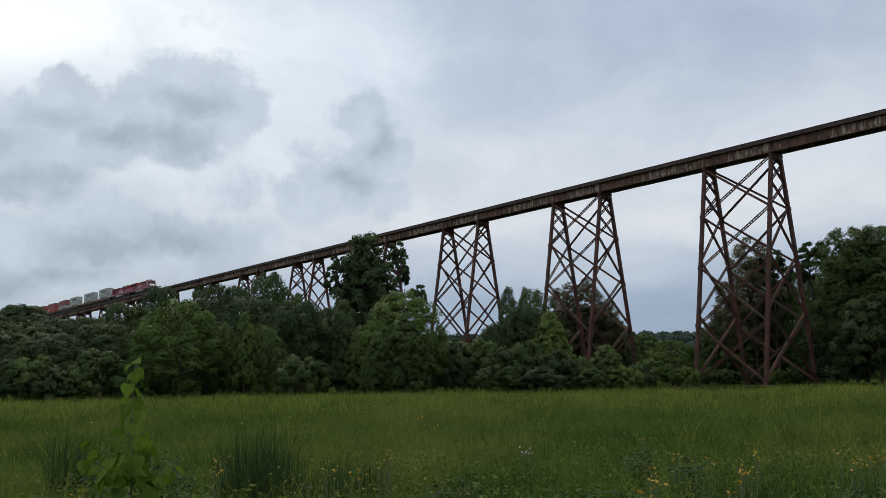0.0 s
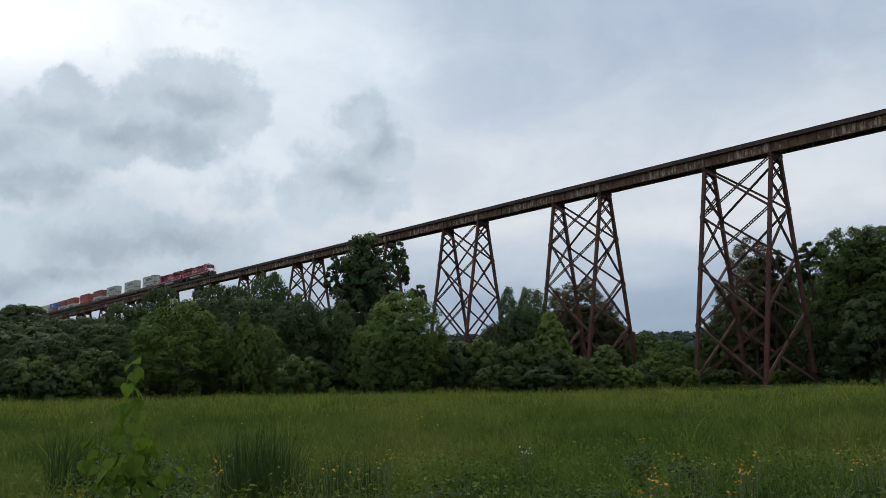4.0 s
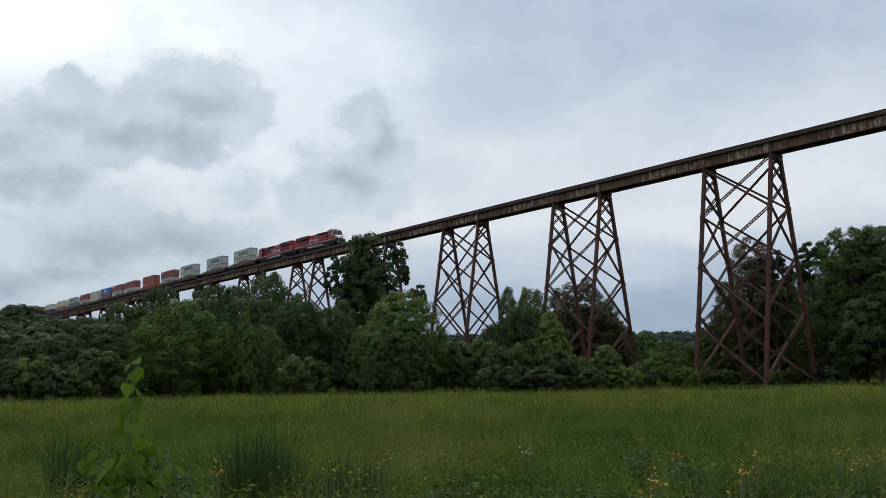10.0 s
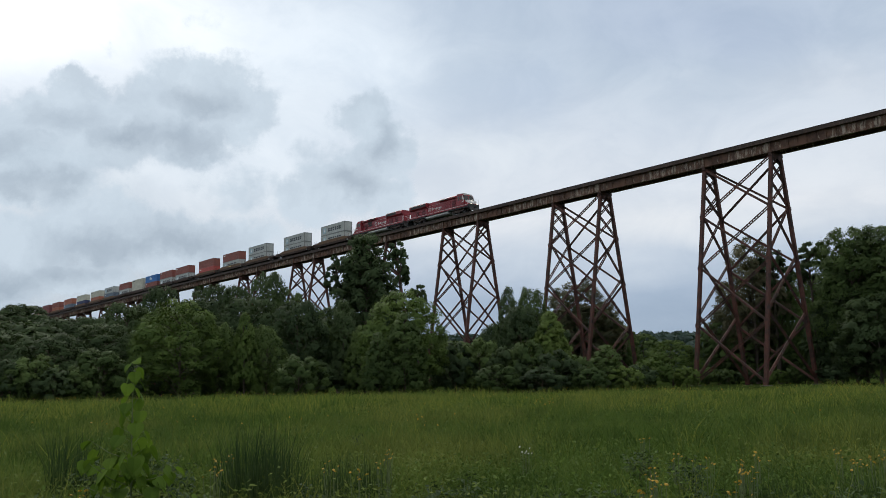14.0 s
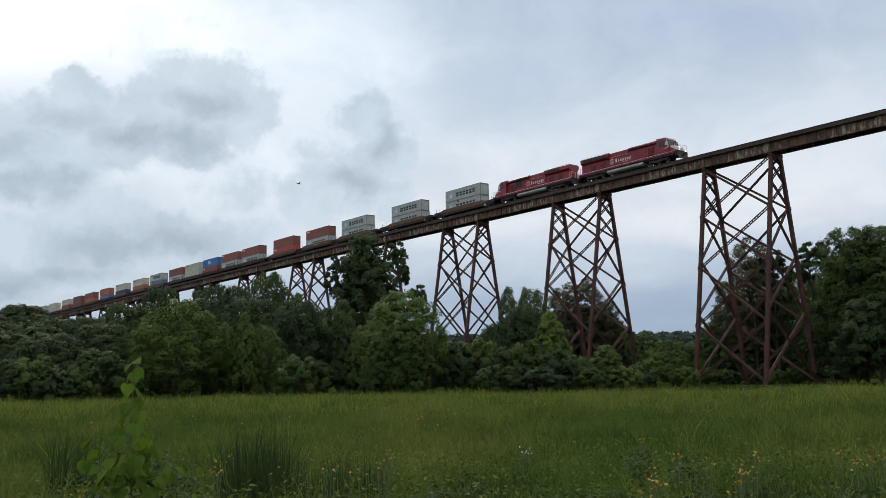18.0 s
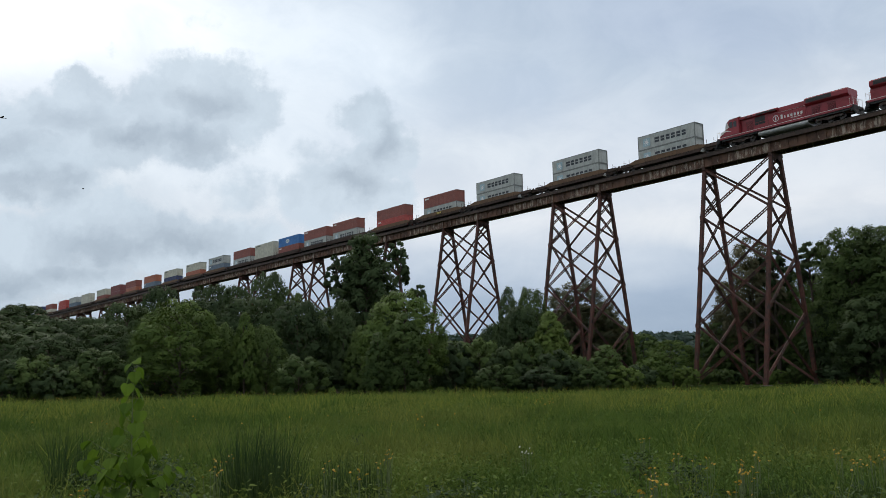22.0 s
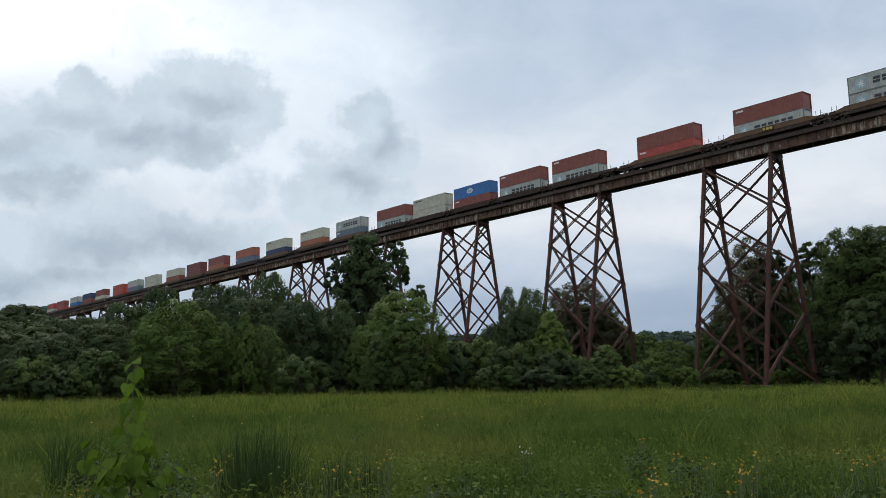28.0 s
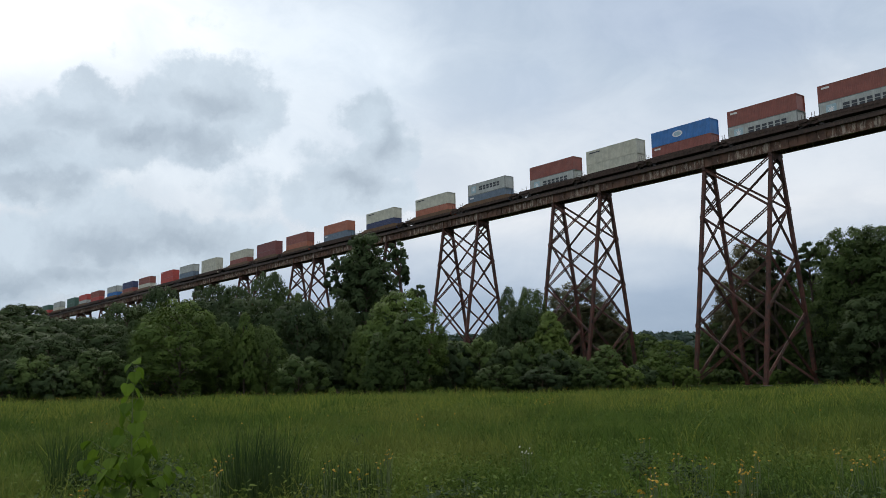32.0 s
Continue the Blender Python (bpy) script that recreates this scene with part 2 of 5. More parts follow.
def thing(name, m=None, label="", category="", group="", kind=""):
    ob = new(name)
    ob.empty_display_size = 0.5
    if m is not None:
        ob.matrix_basis = m
    return tagged(ob, label, category, group, kind)


def sheet(name, verts, faces, material):
    """One mesh out of arrays: verts (n, 3); faces (m, 3) or (m, 4)."""
    me = bpy.data.meshes.new(name)
    verts, faces = np.asarray(verts, np.float32), np.asarray(faces, np.int32)
    k = faces.shape[1]
    me.vertices.add(len(verts))
    me.vertices.foreach_set("co", verts.ravel())
    me.loops.add(faces.size)
    me.loops.foreach_set("vertex_index", faces.ravel())
    me.polygons.add(len(faces))
    me.polygons.foreach_set("loop_start", np.arange(0, faces.size, k, dtype=np.int32))
    me.update(calc_edges=True)
    me.materials.append(material)
    return me


def step(v, a, b):
    t = np.clip((v - a) / (b - a), 0, 1)
    return t * t * (3 - 2 * t)


def land(x, y):
    """Height of the ground: a flat meadow, hills where the viaduct ends and a ridge beyond."""
    x, y = np.asarray(x, float), np.asarray(y, float)
    z = 0.10 * np.sin(x * 0.11 + 1) * np.sin(y * 0.09) + 0.06 * np.sin(x * 0.31) * np.cos(y * 0.27 + 2)
    near = np.hypot(x, y)
    z = z * step(near, 2, 20)
    hill = 37.75 * step(-x, 330, 505) * (1 - step(y, 230, 380))
    hill = np.maximum(hill, 37.75 * step(x, 30, 118) * step(y, 35, 95))
    ridge = 28 * step(near, 420, 800) * step(y, 150, 300) * (0.85 + 0.15 * np.sin(x * 0.008))
    return z + np.maximum(hill, ridge)


# ---------------------------------------------------------------- ground
def build_ground():
    xs = np.concatenate([np.linspace(-2600, -700, 20)[:-1], np.linspace(-700, -120, 70)[:-1], np.linspace(-120, 60, 91)[:-1], np.linspace(60, 400, 50)[:-1], np.linspace(400, 2600, 20)])
    ys = np.concatenate([np.linspace(-2600, -200, 16)[:-1], np.linspace(-200, -10, 20)[:-1], np.linspace(-10, 140, 76)[:-1], np.linspace(140, 800, 60)[:-1], np.linspace(800, 2600, 14)])
    gx, gy = np.meshgrid(xs, ys)
    v = np.c_[gx.ravel(), gy.ravel(), land(gx, gy).ravel()]
    n = len(xs)
    i, j = np.meshgrid(np.arange(n - 1), np.arange(len(ys) - 1))
    a = (j * n + i).ravel()
    me = sheet("ground", v, np.c_[a, a + 1, a + n + 1, a + n], GROUND)
    me.shade_smooth()
    tagged(new("ground", me), "flat grassy valley floor rising to wooded hills", "ground", kind="structure")


build_ground()


# ---------------------------------------------------------------- viaduct
LEVELS = (35.6, 27.4, 18.9, 9.6, 0.9)      # where the braces meet the legs


def leg_point(x, side, z):
    """The middle line of a leg: it leans outwards, one in six."""
    return Vector((x, TRACK - 0.28 + side * (1.27 + (35.32 - z) * 0.165), z))


def build_tower(k):
    x0 = TOWER_X + BAY * k
    x1 = x0 + TOWER_LEN
    fine = -3 <= k <= 0
    t = thing("trestle_tower", pose(x0 + TOWER_LEN / 2, TRACK, 0), "tall rusty steel trestle tower with four leaning braced legs", "bridge tower", "towers of the viaduct", "structure")
    off = Vector((-x0 - TOWER_LEN / 2, -TRACK, 0))
    low = []
    for x in (x0, x1):
        for s in (-1, 1):
            foot = leg_point(x, s, float(land(x, TRACK + s * 7.5)) + 0.1)
            g = Geo()
            a, b = leg_point(x, s, SEAT - 0.05) + off, foot + off
            for e in (-1, 1):
                g.beam(a + Vector((0.24 * e, 0, 0)), b + Vector((0.24 * e, 0, 0)), 0.5, 0.07, (1, 0, 0))
            g.beam(a + Vector((0, -0.235, 0)), b + Vector((0, -0.235, 0)), 0.44, 0.05, (0, 1, 0))
            if fine:
                n = int((a - b).length / 0.6)
                for i in range(n):
                    p, q = a.lerp(b, i / n), a.lerp(b, (i + 1) / n)
                    e = 0.22 if i % 2 else -0.22
                    g.beam(p + Vector((e, 0.24, 0)), q + Vector((-e, 0.24, 0)), 0.06, 0.03, (0, 1, 0))
            part("leg", g, STEEL, t)
            g = Geo()
            g.prism(((-0.7, -2.5), (0.7, -2.5), (0.5, 0.0), (-0.5, 0.0)), -0.75, 0.75)
            part("footing", g, CONCRETE, t, "weathered stone footing", Matrix.Translation(foot + off), 0.05)
            low.append(foot.z)
    ground_z = max(low)
    levels = [z for z in LEVELS if z > ground_z + 2.5] or [LEVELS[0]]
    if levels[-1] - ground_z > 1.5:
        levels.append(ground_z + 0.4)
    for a, b in zip(levels, levels[1:]):
        for s in (-1, 1):
            for lo, hi in (((x0, b), (x1, a)), ((x0, a), (x1, b))):
                p, q = leg_point(lo[0], s, lo[1]) + off, leg_point(hi[0], s, hi[1]) + off
                g = Geo()
                if fine and s < 0 and lo[1] < hi[1]:
                    g.laced(p, q, 0.34, (0, 0, 1))
                else:
                    g.beam(p, q, 0.22, 0.34, (0, 0, 1))
                part("brace", g, STEEL, t)
        for x in (x0, x1):
            for s in (-1, 1):
                p = leg_point(x, s, b) + off
                g = Geo().prism(((-0.20, -0.5), (0.20, -0.5), (0.36, -0.2), (0.36, 0.2), (0.20, 0.5), (-0.20, 0.5), (-0.36, 0.2), (-0.36, -0.2)), -0.03, 0.03, 1)
                part("gusset", g, STEEL, t, m=Matrix.Translation(p + Vector((0, s * 0.27, 0))) @ Matrix.Rotation(s * 0.1635, 4, 'X'))
    nodes = [z for z in (35.6, 34.2, 31.4, 27.7, 20.0, 11.2) if z > ground_z + 2.0] + [ground_z + 0.8]
    for c, d in zip(nodes, nodes[1:]):
        for x in (x0, x1):
            for e in (-1, 1):
                p, q = leg_point(x, -e, c) + off, leg_point(x, e, d) + off
                g = Geo()
                if k in (-1, 0):
                    g.laced(p, q, 0.34, (0, 0, 1), 0.5)
                else:
                    g.beam(p, q, 0.22, 0.34, (0, 0, 1))
                part("cross_brace", g, STEEL, t)
    for x in (x0, x1):
        g = Geo().prism(((-1.9, 0), (1.33, 0), (1.33, -0.5), (0.75, -0.7), (0.5, -1.3), (-0.28, -0.85), (-1.06, -1.3), (-1.3, -0.7), (-1.9, -0.5)), -0.3, 0.3)
        part("cap_beam", g, STEEL, t, m=Matrix.Translation(Vector((x, TRACK, SEAT + 0.19)) + off))


def build_girder(xa, xb):
    """One span: two plate girders with flanges and stiffeners, and cross frames between them."""
    n = xb - xa
    t = thing("girder_span", pose((xa + xb) / 2, TRACK, SEAT), "streaked rusty steel plate girder span on trestle towers", "bridge girder", "girders of the viaduct", "structure")
    h = n / 2 - 0.02
    for s in (-1, 1):
        y = s * 1.27 - 0.28
        part("web", Geo().box(-h, y - 0.02, 0.25, h, y + 0.02, 1.76), GIRDER, t)
        part("bottom_flange", Geo().box(-h, y - 0.24, 0.2, h, y + 0.24, 0.26), GIRDER, t)
        part("top_flange", Geo().box(-h, y - 0.24, 1.74, h, y + 0.24, 1.80), GIRDER, t)
        count = max(4, int(round(n / 1.5)))
        for i in range(count + 1):
            x = -h + 0.05 + (2 * h - 0.1) * i / count
            w = 0.1 if i in (0, count) else 0.045
            part("stiffener", Geo().box(x - w / 2, y + s * 0.02, 0.26, x + w / 2, y + s * (0.20 if w > 0.05 else 0.15), 1.74), GIRDER, t)
    g = Geo()
    for i in range(int(n / 3) + 1):
        x = -h + 0.3 + (2 * h - 0.6) * i / int(n / 3)
        g.beam((x, -1.5, 0.35), (x, 0.95, 1.65), 0.1, 0.1)
        g.beam((x, 0.95, 0.35), (x, -1.5, 1.65), 0.1, 0.1)
    part("cross_frame", g, STEEL, t)


FIRST, LAST = -11, 5
BRIDGE_A, BRIDGE_B = TOWER_X + BAY * FIRST - 22.86, TOWER_X + BAY * LAST + BAY
for k in range(FIRST, LAST + 1):
    build_tower(k)
    x = TOWER_X + BAY * k
    build_girder(x, x + TOWER_LEN)
    build_girder(x + TOWER_LEN, x + BAY)
build_girder(BRIDGE_A, TOWER_X + BAY * FIRST)


def build_track():
    deck = tagged(new("bridge_deck"), "dark timber tie deck with two steel rails", "railway track", kind="structure")
    rng = np.random.default_rng(5)
    g = Geo()
    x = BRIDGE_A
    while x < BRIDGE_B:
        e = rng.uniform(-0.06, 0.06, 2)
        g.box(x - 0.13, TRACK - 1.95 + e[0], TIES - 0.38, x + 0.13, TRACK + 1.95 + e[1], TIES)
        x += 0.42
    tagged(part("ties", g, TIE, deck), kind="stuff")
    for s in (-1, 1):
        part("guard_timber", Geo().box(BRIDGE_A, TRACK + s * 1.80 - 0.12, TIES + 0.004, BRIDGE_B, TRACK + s * 1.80 + 0.12, DECK + 0.02), TIE, deck)
        part("fascia_board", Geo().box(BRIDGE_A, TRACK + s * 2.06 - 0.04, TIES - 0.42, BRIDGE_B, TRACK + s * 2.06 + 0.04, TIES + 0.10), BOARD, deck)
        g = Geo()
        y = TRACK + s * 0.755
        for w, z0, z1 in ((0.3, TIES, RAIL - 0.17), (0.15, RAIL - 0.17, RAIL - 0.13), (0.03, RAIL - 0.13, RAIL - 0.045), (0.075, RAIL - 0.045, RAIL)):
            g.box(-1100, y - w / 2, z0, 700, y + w / 2, z1)
        part("rail", g, RAILS, deck)
    for name, a, b in (("track_bed", -1100, BRIDGE_A - 0.1), ("track_bed", BRIDGE_B + 0.1, 700)):
        g = Geo().prism(((TRACK - 4.5, 35.5), (TRACK + 4.5, 35.5), (TRACK + 1.9, TIES + 0.05), (TRACK - 1.9, TIES + 0.05)), a, b)
        me = g.mesh(name)
        me.materials.append(BALLAST)
        tagged(new(name, me), "grey stone ballast bed of the railway", "track bed", kind="structure")
    for x, e in ((BRIDGE_A, -1), (BRIDGE_B, 1)):
        g = Geo().box(x - 2.2 if e < 0 else x + 0.02, TRACK - 4.5, 20, x - 0.02 if e < 0 else x + 2.2, TRACK + 4.5, SEAT + 1.7)
        me = g.mesh("abutment", 0.05)
        me.materials.append(CONCRETE)
        tagged(new("abutment", me), "weathered stone bridge abutment", "abutment", kind="structure")


build_track()


# ---------------------------------------------------------------- trees
def kites(centres, normals, size, rng, long=1.5):
    """Leaf sprays: one bent kite for each centre, facing about along its normal."""
    n = len(centres)
    a = rng.normal(size=(n, 3))
    a -= normals * (a * normals).sum(1, keepdims=True)
    a /= np.linalg.norm(a, axis=1, keepdims=True) + 1e-9
    b = np.cross(normals, a)
    s = size * rng.uniform(0.6, 1.35, (n, 1))
    droop = normals * s * rng.uniform(-0.35, 0.1, (n, 1))
    v = np.stack([centres - a * s * 0.5 * long, centres + b * s * 0.5, centres + a * s * 0.5 * long + droop, centres - b * s * 0.5], 1).reshape(-1, 3)
    return v, np.arange(4 * n).reshape(-1, 4)


def sprays(centres, normals, size, rng, long=1.4):
    """Small leaf sprays: one triangle for each centre, facing along its normal."""
    n = len(centres)
    a = rng.normal(size=(n, 3))
    a -= normals * (a * normals).sum(1, keepdims=True)
    a /= np.linalg.norm(a, axis=1, keepdims=True) + 1e-9
    b = np.cross(normals, a)
    s = size * rng.uniform(0.6, 1.35, (n, 1))
    v = np.stack([centres - a * s * 0.5 * long - b * s * 0.5, centres - a * s * 0.4 * long + b * s * 0.5, centres + a * s * 0.55 * long], 1).reshape(-1, 3)
    return v, np.arange(3 * n).reshape(-1, 3)[:, ::-1]


def crown_shape(rng, height, width, base, leaves, size, kind, lumps):
    """A closed crown of billowing lumps, each covered with small tufts of leaf sprays. kind: round, cone or loose."""
    cs, rs = [], []
    for i in range(lumps):
        f = ((i + 0.5) / lumps) ** (0.8 if kind == "cone" else 0.95)
        if kind == "cone":
            prof = 0.92 * (1 - f) ** 0.62 + 0.10
        elif kind == "loose":
            prof = math.sin(math.pi * min(0.97, 0.14 + 0.78 * f)) ** 0.7
        else:
            prof = math.sin(math.pi * min(0.96, 0.22 + 0.70 * f)) ** 0.6
        ang = i * 2.39996 + rng.uniform(-0.25, 0.25)
        lr = width * rng.uniform(0.105, 0.175) * (0.6 + 0.4 * prof) * (0.9 if kind == "loose" else 1)
        spread = rng.uniform(0.55, 1.18) if kind == "loose" else rng.uniform(0.84, 1.10)
        reach = max(0, width / 2 * prof - lr * 0.75) * spread
        z = base + lr * 0.6 + (height - base - lr * 1.5) * f + rng.uniform(-0.025, 0.025) * height
        cs.append((reach * math.cos(ang), reach * math.sin(ang), z))
        rs.append(lr)
    cs, rs = np.array(cs), np.array(rs)

    def shell(count, c, r, keep):
        """Points over the outside of the union of the balls c, r; keep: how deep inside another ball a point may lie."""
        pick = rng.choice(len(c), count, p=r ** 2 / (r ** 2).sum())
        d = rng.normal(size=(count, 3))
        d /= np.linalg.norm(d, axis=1, keepdims=True)
        d[:, 2] = np.where(d[:, 2] < -0.55, -d[:, 2], d[:, 2])
        p = c[pick] + d * r[pick][:, None]
        free = np.ones(count, bool)
        for q, e in zip(c, r):
            free &= ((p - q) ** 2).sum(1) > (e * keep) ** 2
        return p[free], d[free], pick[free]

    mids, away, _ = shell(lumps * 26, cs, rs, 0.90)
    mids, away = mids[:lumps * 8], away[:lumps * 8]
    tr = width * rng.uniform(0.030, 0.062, len(mids))
    mids = mids - away * tr[:, None] * rng.uniform(0.0, 0.7, (len(mids), 1))
    p, d, pick = shell(int(leaves * 1.9), mids, tr, 0.72)
    p, d, pick = p[:leaves], d[:leaves], pick[:leaves]
    n = len(p)
    p = p + d * tr[pick][:, None] * 0.22 * rng.normal(size=(n, 1))
    away = away[pick]
    out = (p - np.array((0, 0, base + 0.42 * (height - base)))) / np.array((width, width, 0.8 * (height - base)))
    out /= np.linalg.norm(out, axis=1, keepdims=True) + 1e-9
    nrm = d * 0.9 + away * 0.6 + rng.normal(size=(n, 3)) * 0.35
    nrm /= np.linalg.norm(nrm, axis=1, keepdims=True)
    soft = d * 0.25 + away * 0.50 + out * 0.62 + nrm * 0.10
    soft /= np.linalg.norm(soft, axis=1, keepdims=True)
    return p, nrm, soft, cs, rs


def make_tree(name, seed, height, width, base, leaves, size, kind, lumps, leaf, label, category, group):
    rng = np.random.default_rng(seed)
    p, nrm, soft, cs, rs = crown_shape(rng, height, width, base, leaves * 2, size, kind, lumps)
    t = thing(name, None, label, category, group)
    v, f = sprays(p, nrm, size * 0.78, rng)
    me = sheet("crown", v, f, leaf)
    me.normals_split_custom_set_from_vertices(np.repeat(soft, 3, axis=0).tolist())
    part("crown", me, leaf, t)
    g = Geo()
    r = max(0.05, height * 0.013)
    top = height * 0.86
    bend = rng.uniform(-0.03, 0.03, 2) * height
    stem = [Vector((bend[0] * (k / 5) ** 2, bend[1] * (k / 5) ** 2, -0.6 + (top + 0.6) * k / 5)) for k in range(6)]
    for k in range(5):
        g.tube(stem[k], stem[k + 1], r * (1.25 - 0.22 * k), r * (1.25 - 0.22 * (k + 1)), 7, False)
    for i in range(0, len(cs), 2 if lumps > 30 else 1):
        c = Vector(cs[i])
        z0 = max(base * 0.6, c.z - 0.55 * math.hypot(c.x, c.y) - 0.3 * float(rs[i]))
        k = min(4, max(0, int((z0 + 0.6) / (top + 0.6) * 5)))
        s = stem[k].lerp(stem[k + 1], min(1, max(0, (z0 + 0.6) / (top + 0.6) * 5 - k)))
        mid = s.lerp(c, 0.55) + Vector((0, 0, 0.08 * (c - s).length))
        g.tube(s, mid, r * 0.38, r * 0.22, 5, False)
        g.tube(mid, c, r * 0.22, r * 0.07, 5, False)
    part("trunk", g, BARK, t)
    return t


WOOD = "trees of the wood"
ROUND = [make_tree("broadleaf_tree", 20 + i, 12, 9.5, 0.6, 12500, 0.22, "round", 58, (LEAF_MID, LEAF_DARK, LEAF_MID, LEAF_FRESH)[i],
                   "leafy green broadleaf tree at the edge of the meadow", "tree", WOOD) for i in range(4)]
CONE = [make_tree("young_tree", 40 + i, 12, 8.0, 0.3, 13000, 0.21, "cone", 66, (LEAF_MID, LEAF_FRESH, LEAF_DARK)[i],
                  "green pointed young tree in the wood edge", "tree", WOOD) for i in range(3)]
TALL_WIDTHS = (11.0, 14.0, 6.0, 13.0)
TALL = [make_tree("tall_tree", 60 + i, 26, TALL_WIDTHS[i], (3.5, 3.5, 17.0, 4.0)[i], (16000, 16000, 3600, 9000)[i], (0.32, 0.32, 0.34, 0.34)[i], ("loose", "round", "loose", "loose")[i], (76, 76, 20, 50)[i],
                  (LEAF_DARK, LEAF_MID, LEAF_DARK, LEAF_RUSSET)[i],
                  ("tall dark green broadleaf tree with a ragged crown", "tall green broadleaf tree with a dense crown", "tall bare-stemmed tree with a small leafy top",
                   "tall thin tree with sparse brownish-green leaves")[i], "tree", "tall trees of the wood") for i in range(4)]
SHRUB = [make_tree("shrub", 80 + i, 4, 4.6, 0.05, 6500, 0.15, "round", 24, (LEAF_DARK, LEAF_FRESH, LEAF_MID)[i],
                   "dense green shrub at the edge of the meadow", "shrub", "shrubs of the wood edge") for i in range(3)]
BACK = [make_tree("broadleaf_tree", 100 + i, 12, 9.5, 0.6, 6000, 0.40, "round", 50, (LEAF_MID, LEAF_MID, LEAF_DARK)[i],
                  "dark green broadleaf tree standing deep in the wood", "tree", WOOD) for i in range(3)]
BACK_TALL = [make_tree("tall_tree", 120 + i, 26, 15, 3.0, 6500, 0.56, "round", 60, LEAF_DARK,
                       "tall dark green tree standing deep in the wood", "tree", "tall trees of the wood") for i in range(1)]
GROWN = {"r": (ROUND, 12, 9.5), "c": (CONE, 12, 8.0), "t": (TALL, 26, TALL_WIDTHS), "s": (SHRUB, 4, 4.6), "R": (BACK, 12, 9.5), "T": (BACK_TALL, 26, 15)}
grown_so_far = []


def plant(kind, which, x, y, height, width, sink=0.0):
    made, h, w = GROWN[kind]
    src = made[which % len(made)]
    w = w[which] if made is TALL else w
    turn = (len(grown_so_far) * 137.5) % 360
    m = pose(x, y, float(land(x, y)) - sink, 0, 0, turn) @ Matrix.Diagonal((width / w, width / w, height / h, 1))
    grown_so_far.append((x, y))
    if id(src) not in first:
        first[id(src)] = (src, m)
        return src
    return copy_thing(src, m)


first = {}
# kind, variety, x, y, height and width of each tree of the wood
FRONT = (
    ('r', 3, -98.4, 39.4, 11.2, 10.3),
    ('s', 2, -94.3, 22.9, 4.7, 5.7),
    ('s', 2, -93.7, 28.8, 5.3, 6.3),
    ('s', 0, -91.9, 24.1, 3.5, 4.1),
    ('s', 2, -92.4, 26.2, 3.4, 4.4),
    ('s', 0, -95.7, 21.1, 4.3, 5.5),
    ('r', 0, -98.6, 44.1, 8.6, 5.5),
    ('c', 1, -93.7, 45.1, 9.6, 4.4),
    ('r', 0, -94.4, 48.2, 8.3, 4.9),
    ('r', 1, -99.7, 55.3, 12.0, 8.5),
    ('s', 2, -76.9, 42.8, 4.1, 5.6),
)
for row in FRONT:
    plant(*row)
FRONT_MORE = (
    ('c', 2, -96.8, 60.3, 12.0, 6.1),
    ('r', 3, -79.5, 57.4, 11.4, 9.5),
    ('c', 0, -75.4, 54.4, 8.9, 5.7),
    ('c', 0, -76.1, 51.7, 6.8, 4.0),
    ('r', 0, -101.8, 59.7, 9.6, 6.1),
    ('c', 0, -92.2, 60.0, 8.7, 5.1),
)
for row in FRONT_MORE:
    plant(*row)
FRONT_B = (
    ('c', 2, -86.8, 79.9, 13.8, 5.4),
    ('r', 0, -86.0, 83.7, 13.7, 5.8),
    ('r', 1, -82.8, 78.3, 10.8, 7.0),
    ('c', 1, -77.5, 78.1, 9.8, 6.8),
    ('s', 2, -77.3, 66.5, 6.1, 6.0),
    ('s', 0, -79.2, 64.3, 5.6, 5.5),
    ('s', 0, -73.8, 67.5, 5.1, 5.4),
    ('s', 2, -72.2, 69.2, 5.8, 5.1),
    ('s', 0, -68.6, 70.0, 4.6, 5.5),
    ('s', 2, -68.4, 72.9, 4.0, 4.6),
    ('c', 0, -68.6, 78.2, 5.5, 5.6),
    ('s', 1, -65.7, 78.0, 2.9, 3.9),
)
for row in FRONT_B:
    plant(*row)
FRONT_B_MORE = (
    ('s', 2, -70.1, 62.6, 3.1, 5.3),
    ('s', 0, -66.9, 66.1, 2.8, 5.3),
    ('s', 2, -64.8, 70.8, 2.7, 4.4),
    ('r', 1, -92.5, 82.6, 9.3, 6.4),
)
for row in FRONT_B_MORE:
    plant(*row)
MIDDLE = (
    ('t', 0, -115.2, 76.0, 24.6, 9.9),
    ('r', 1, -118.8, 77.9, 23.1, 8.4),
    ('t', 2, -120.1, 73.8, 22.0, 4.9),
    ('t', 2, -116.5, 83.0, 24.3, 4.8),
    ('t', 2, -120.2, 89.8, 18.0, 4.2),
    ('r', 1, -122.3, 79.7, 18.0, 10.5),
    ('r', 1, -170.6, 57.4, 17.5, 13.4),
    ('r', 1, -174.1, 65.5, 21.1, 11.4),
    ('r', 1, -161.3, 70.4, 20.8, 11.3),
    ('r', 1, -150.1, 70.9, 19.4, 8.1),
    ('r', 1, -142.4, 72.9, 21.2, 9.0),
    ('r', 2, -140.6, 76.3, 18.2, 9.4),
)
for row in MIDDLE:
    plant(*row)
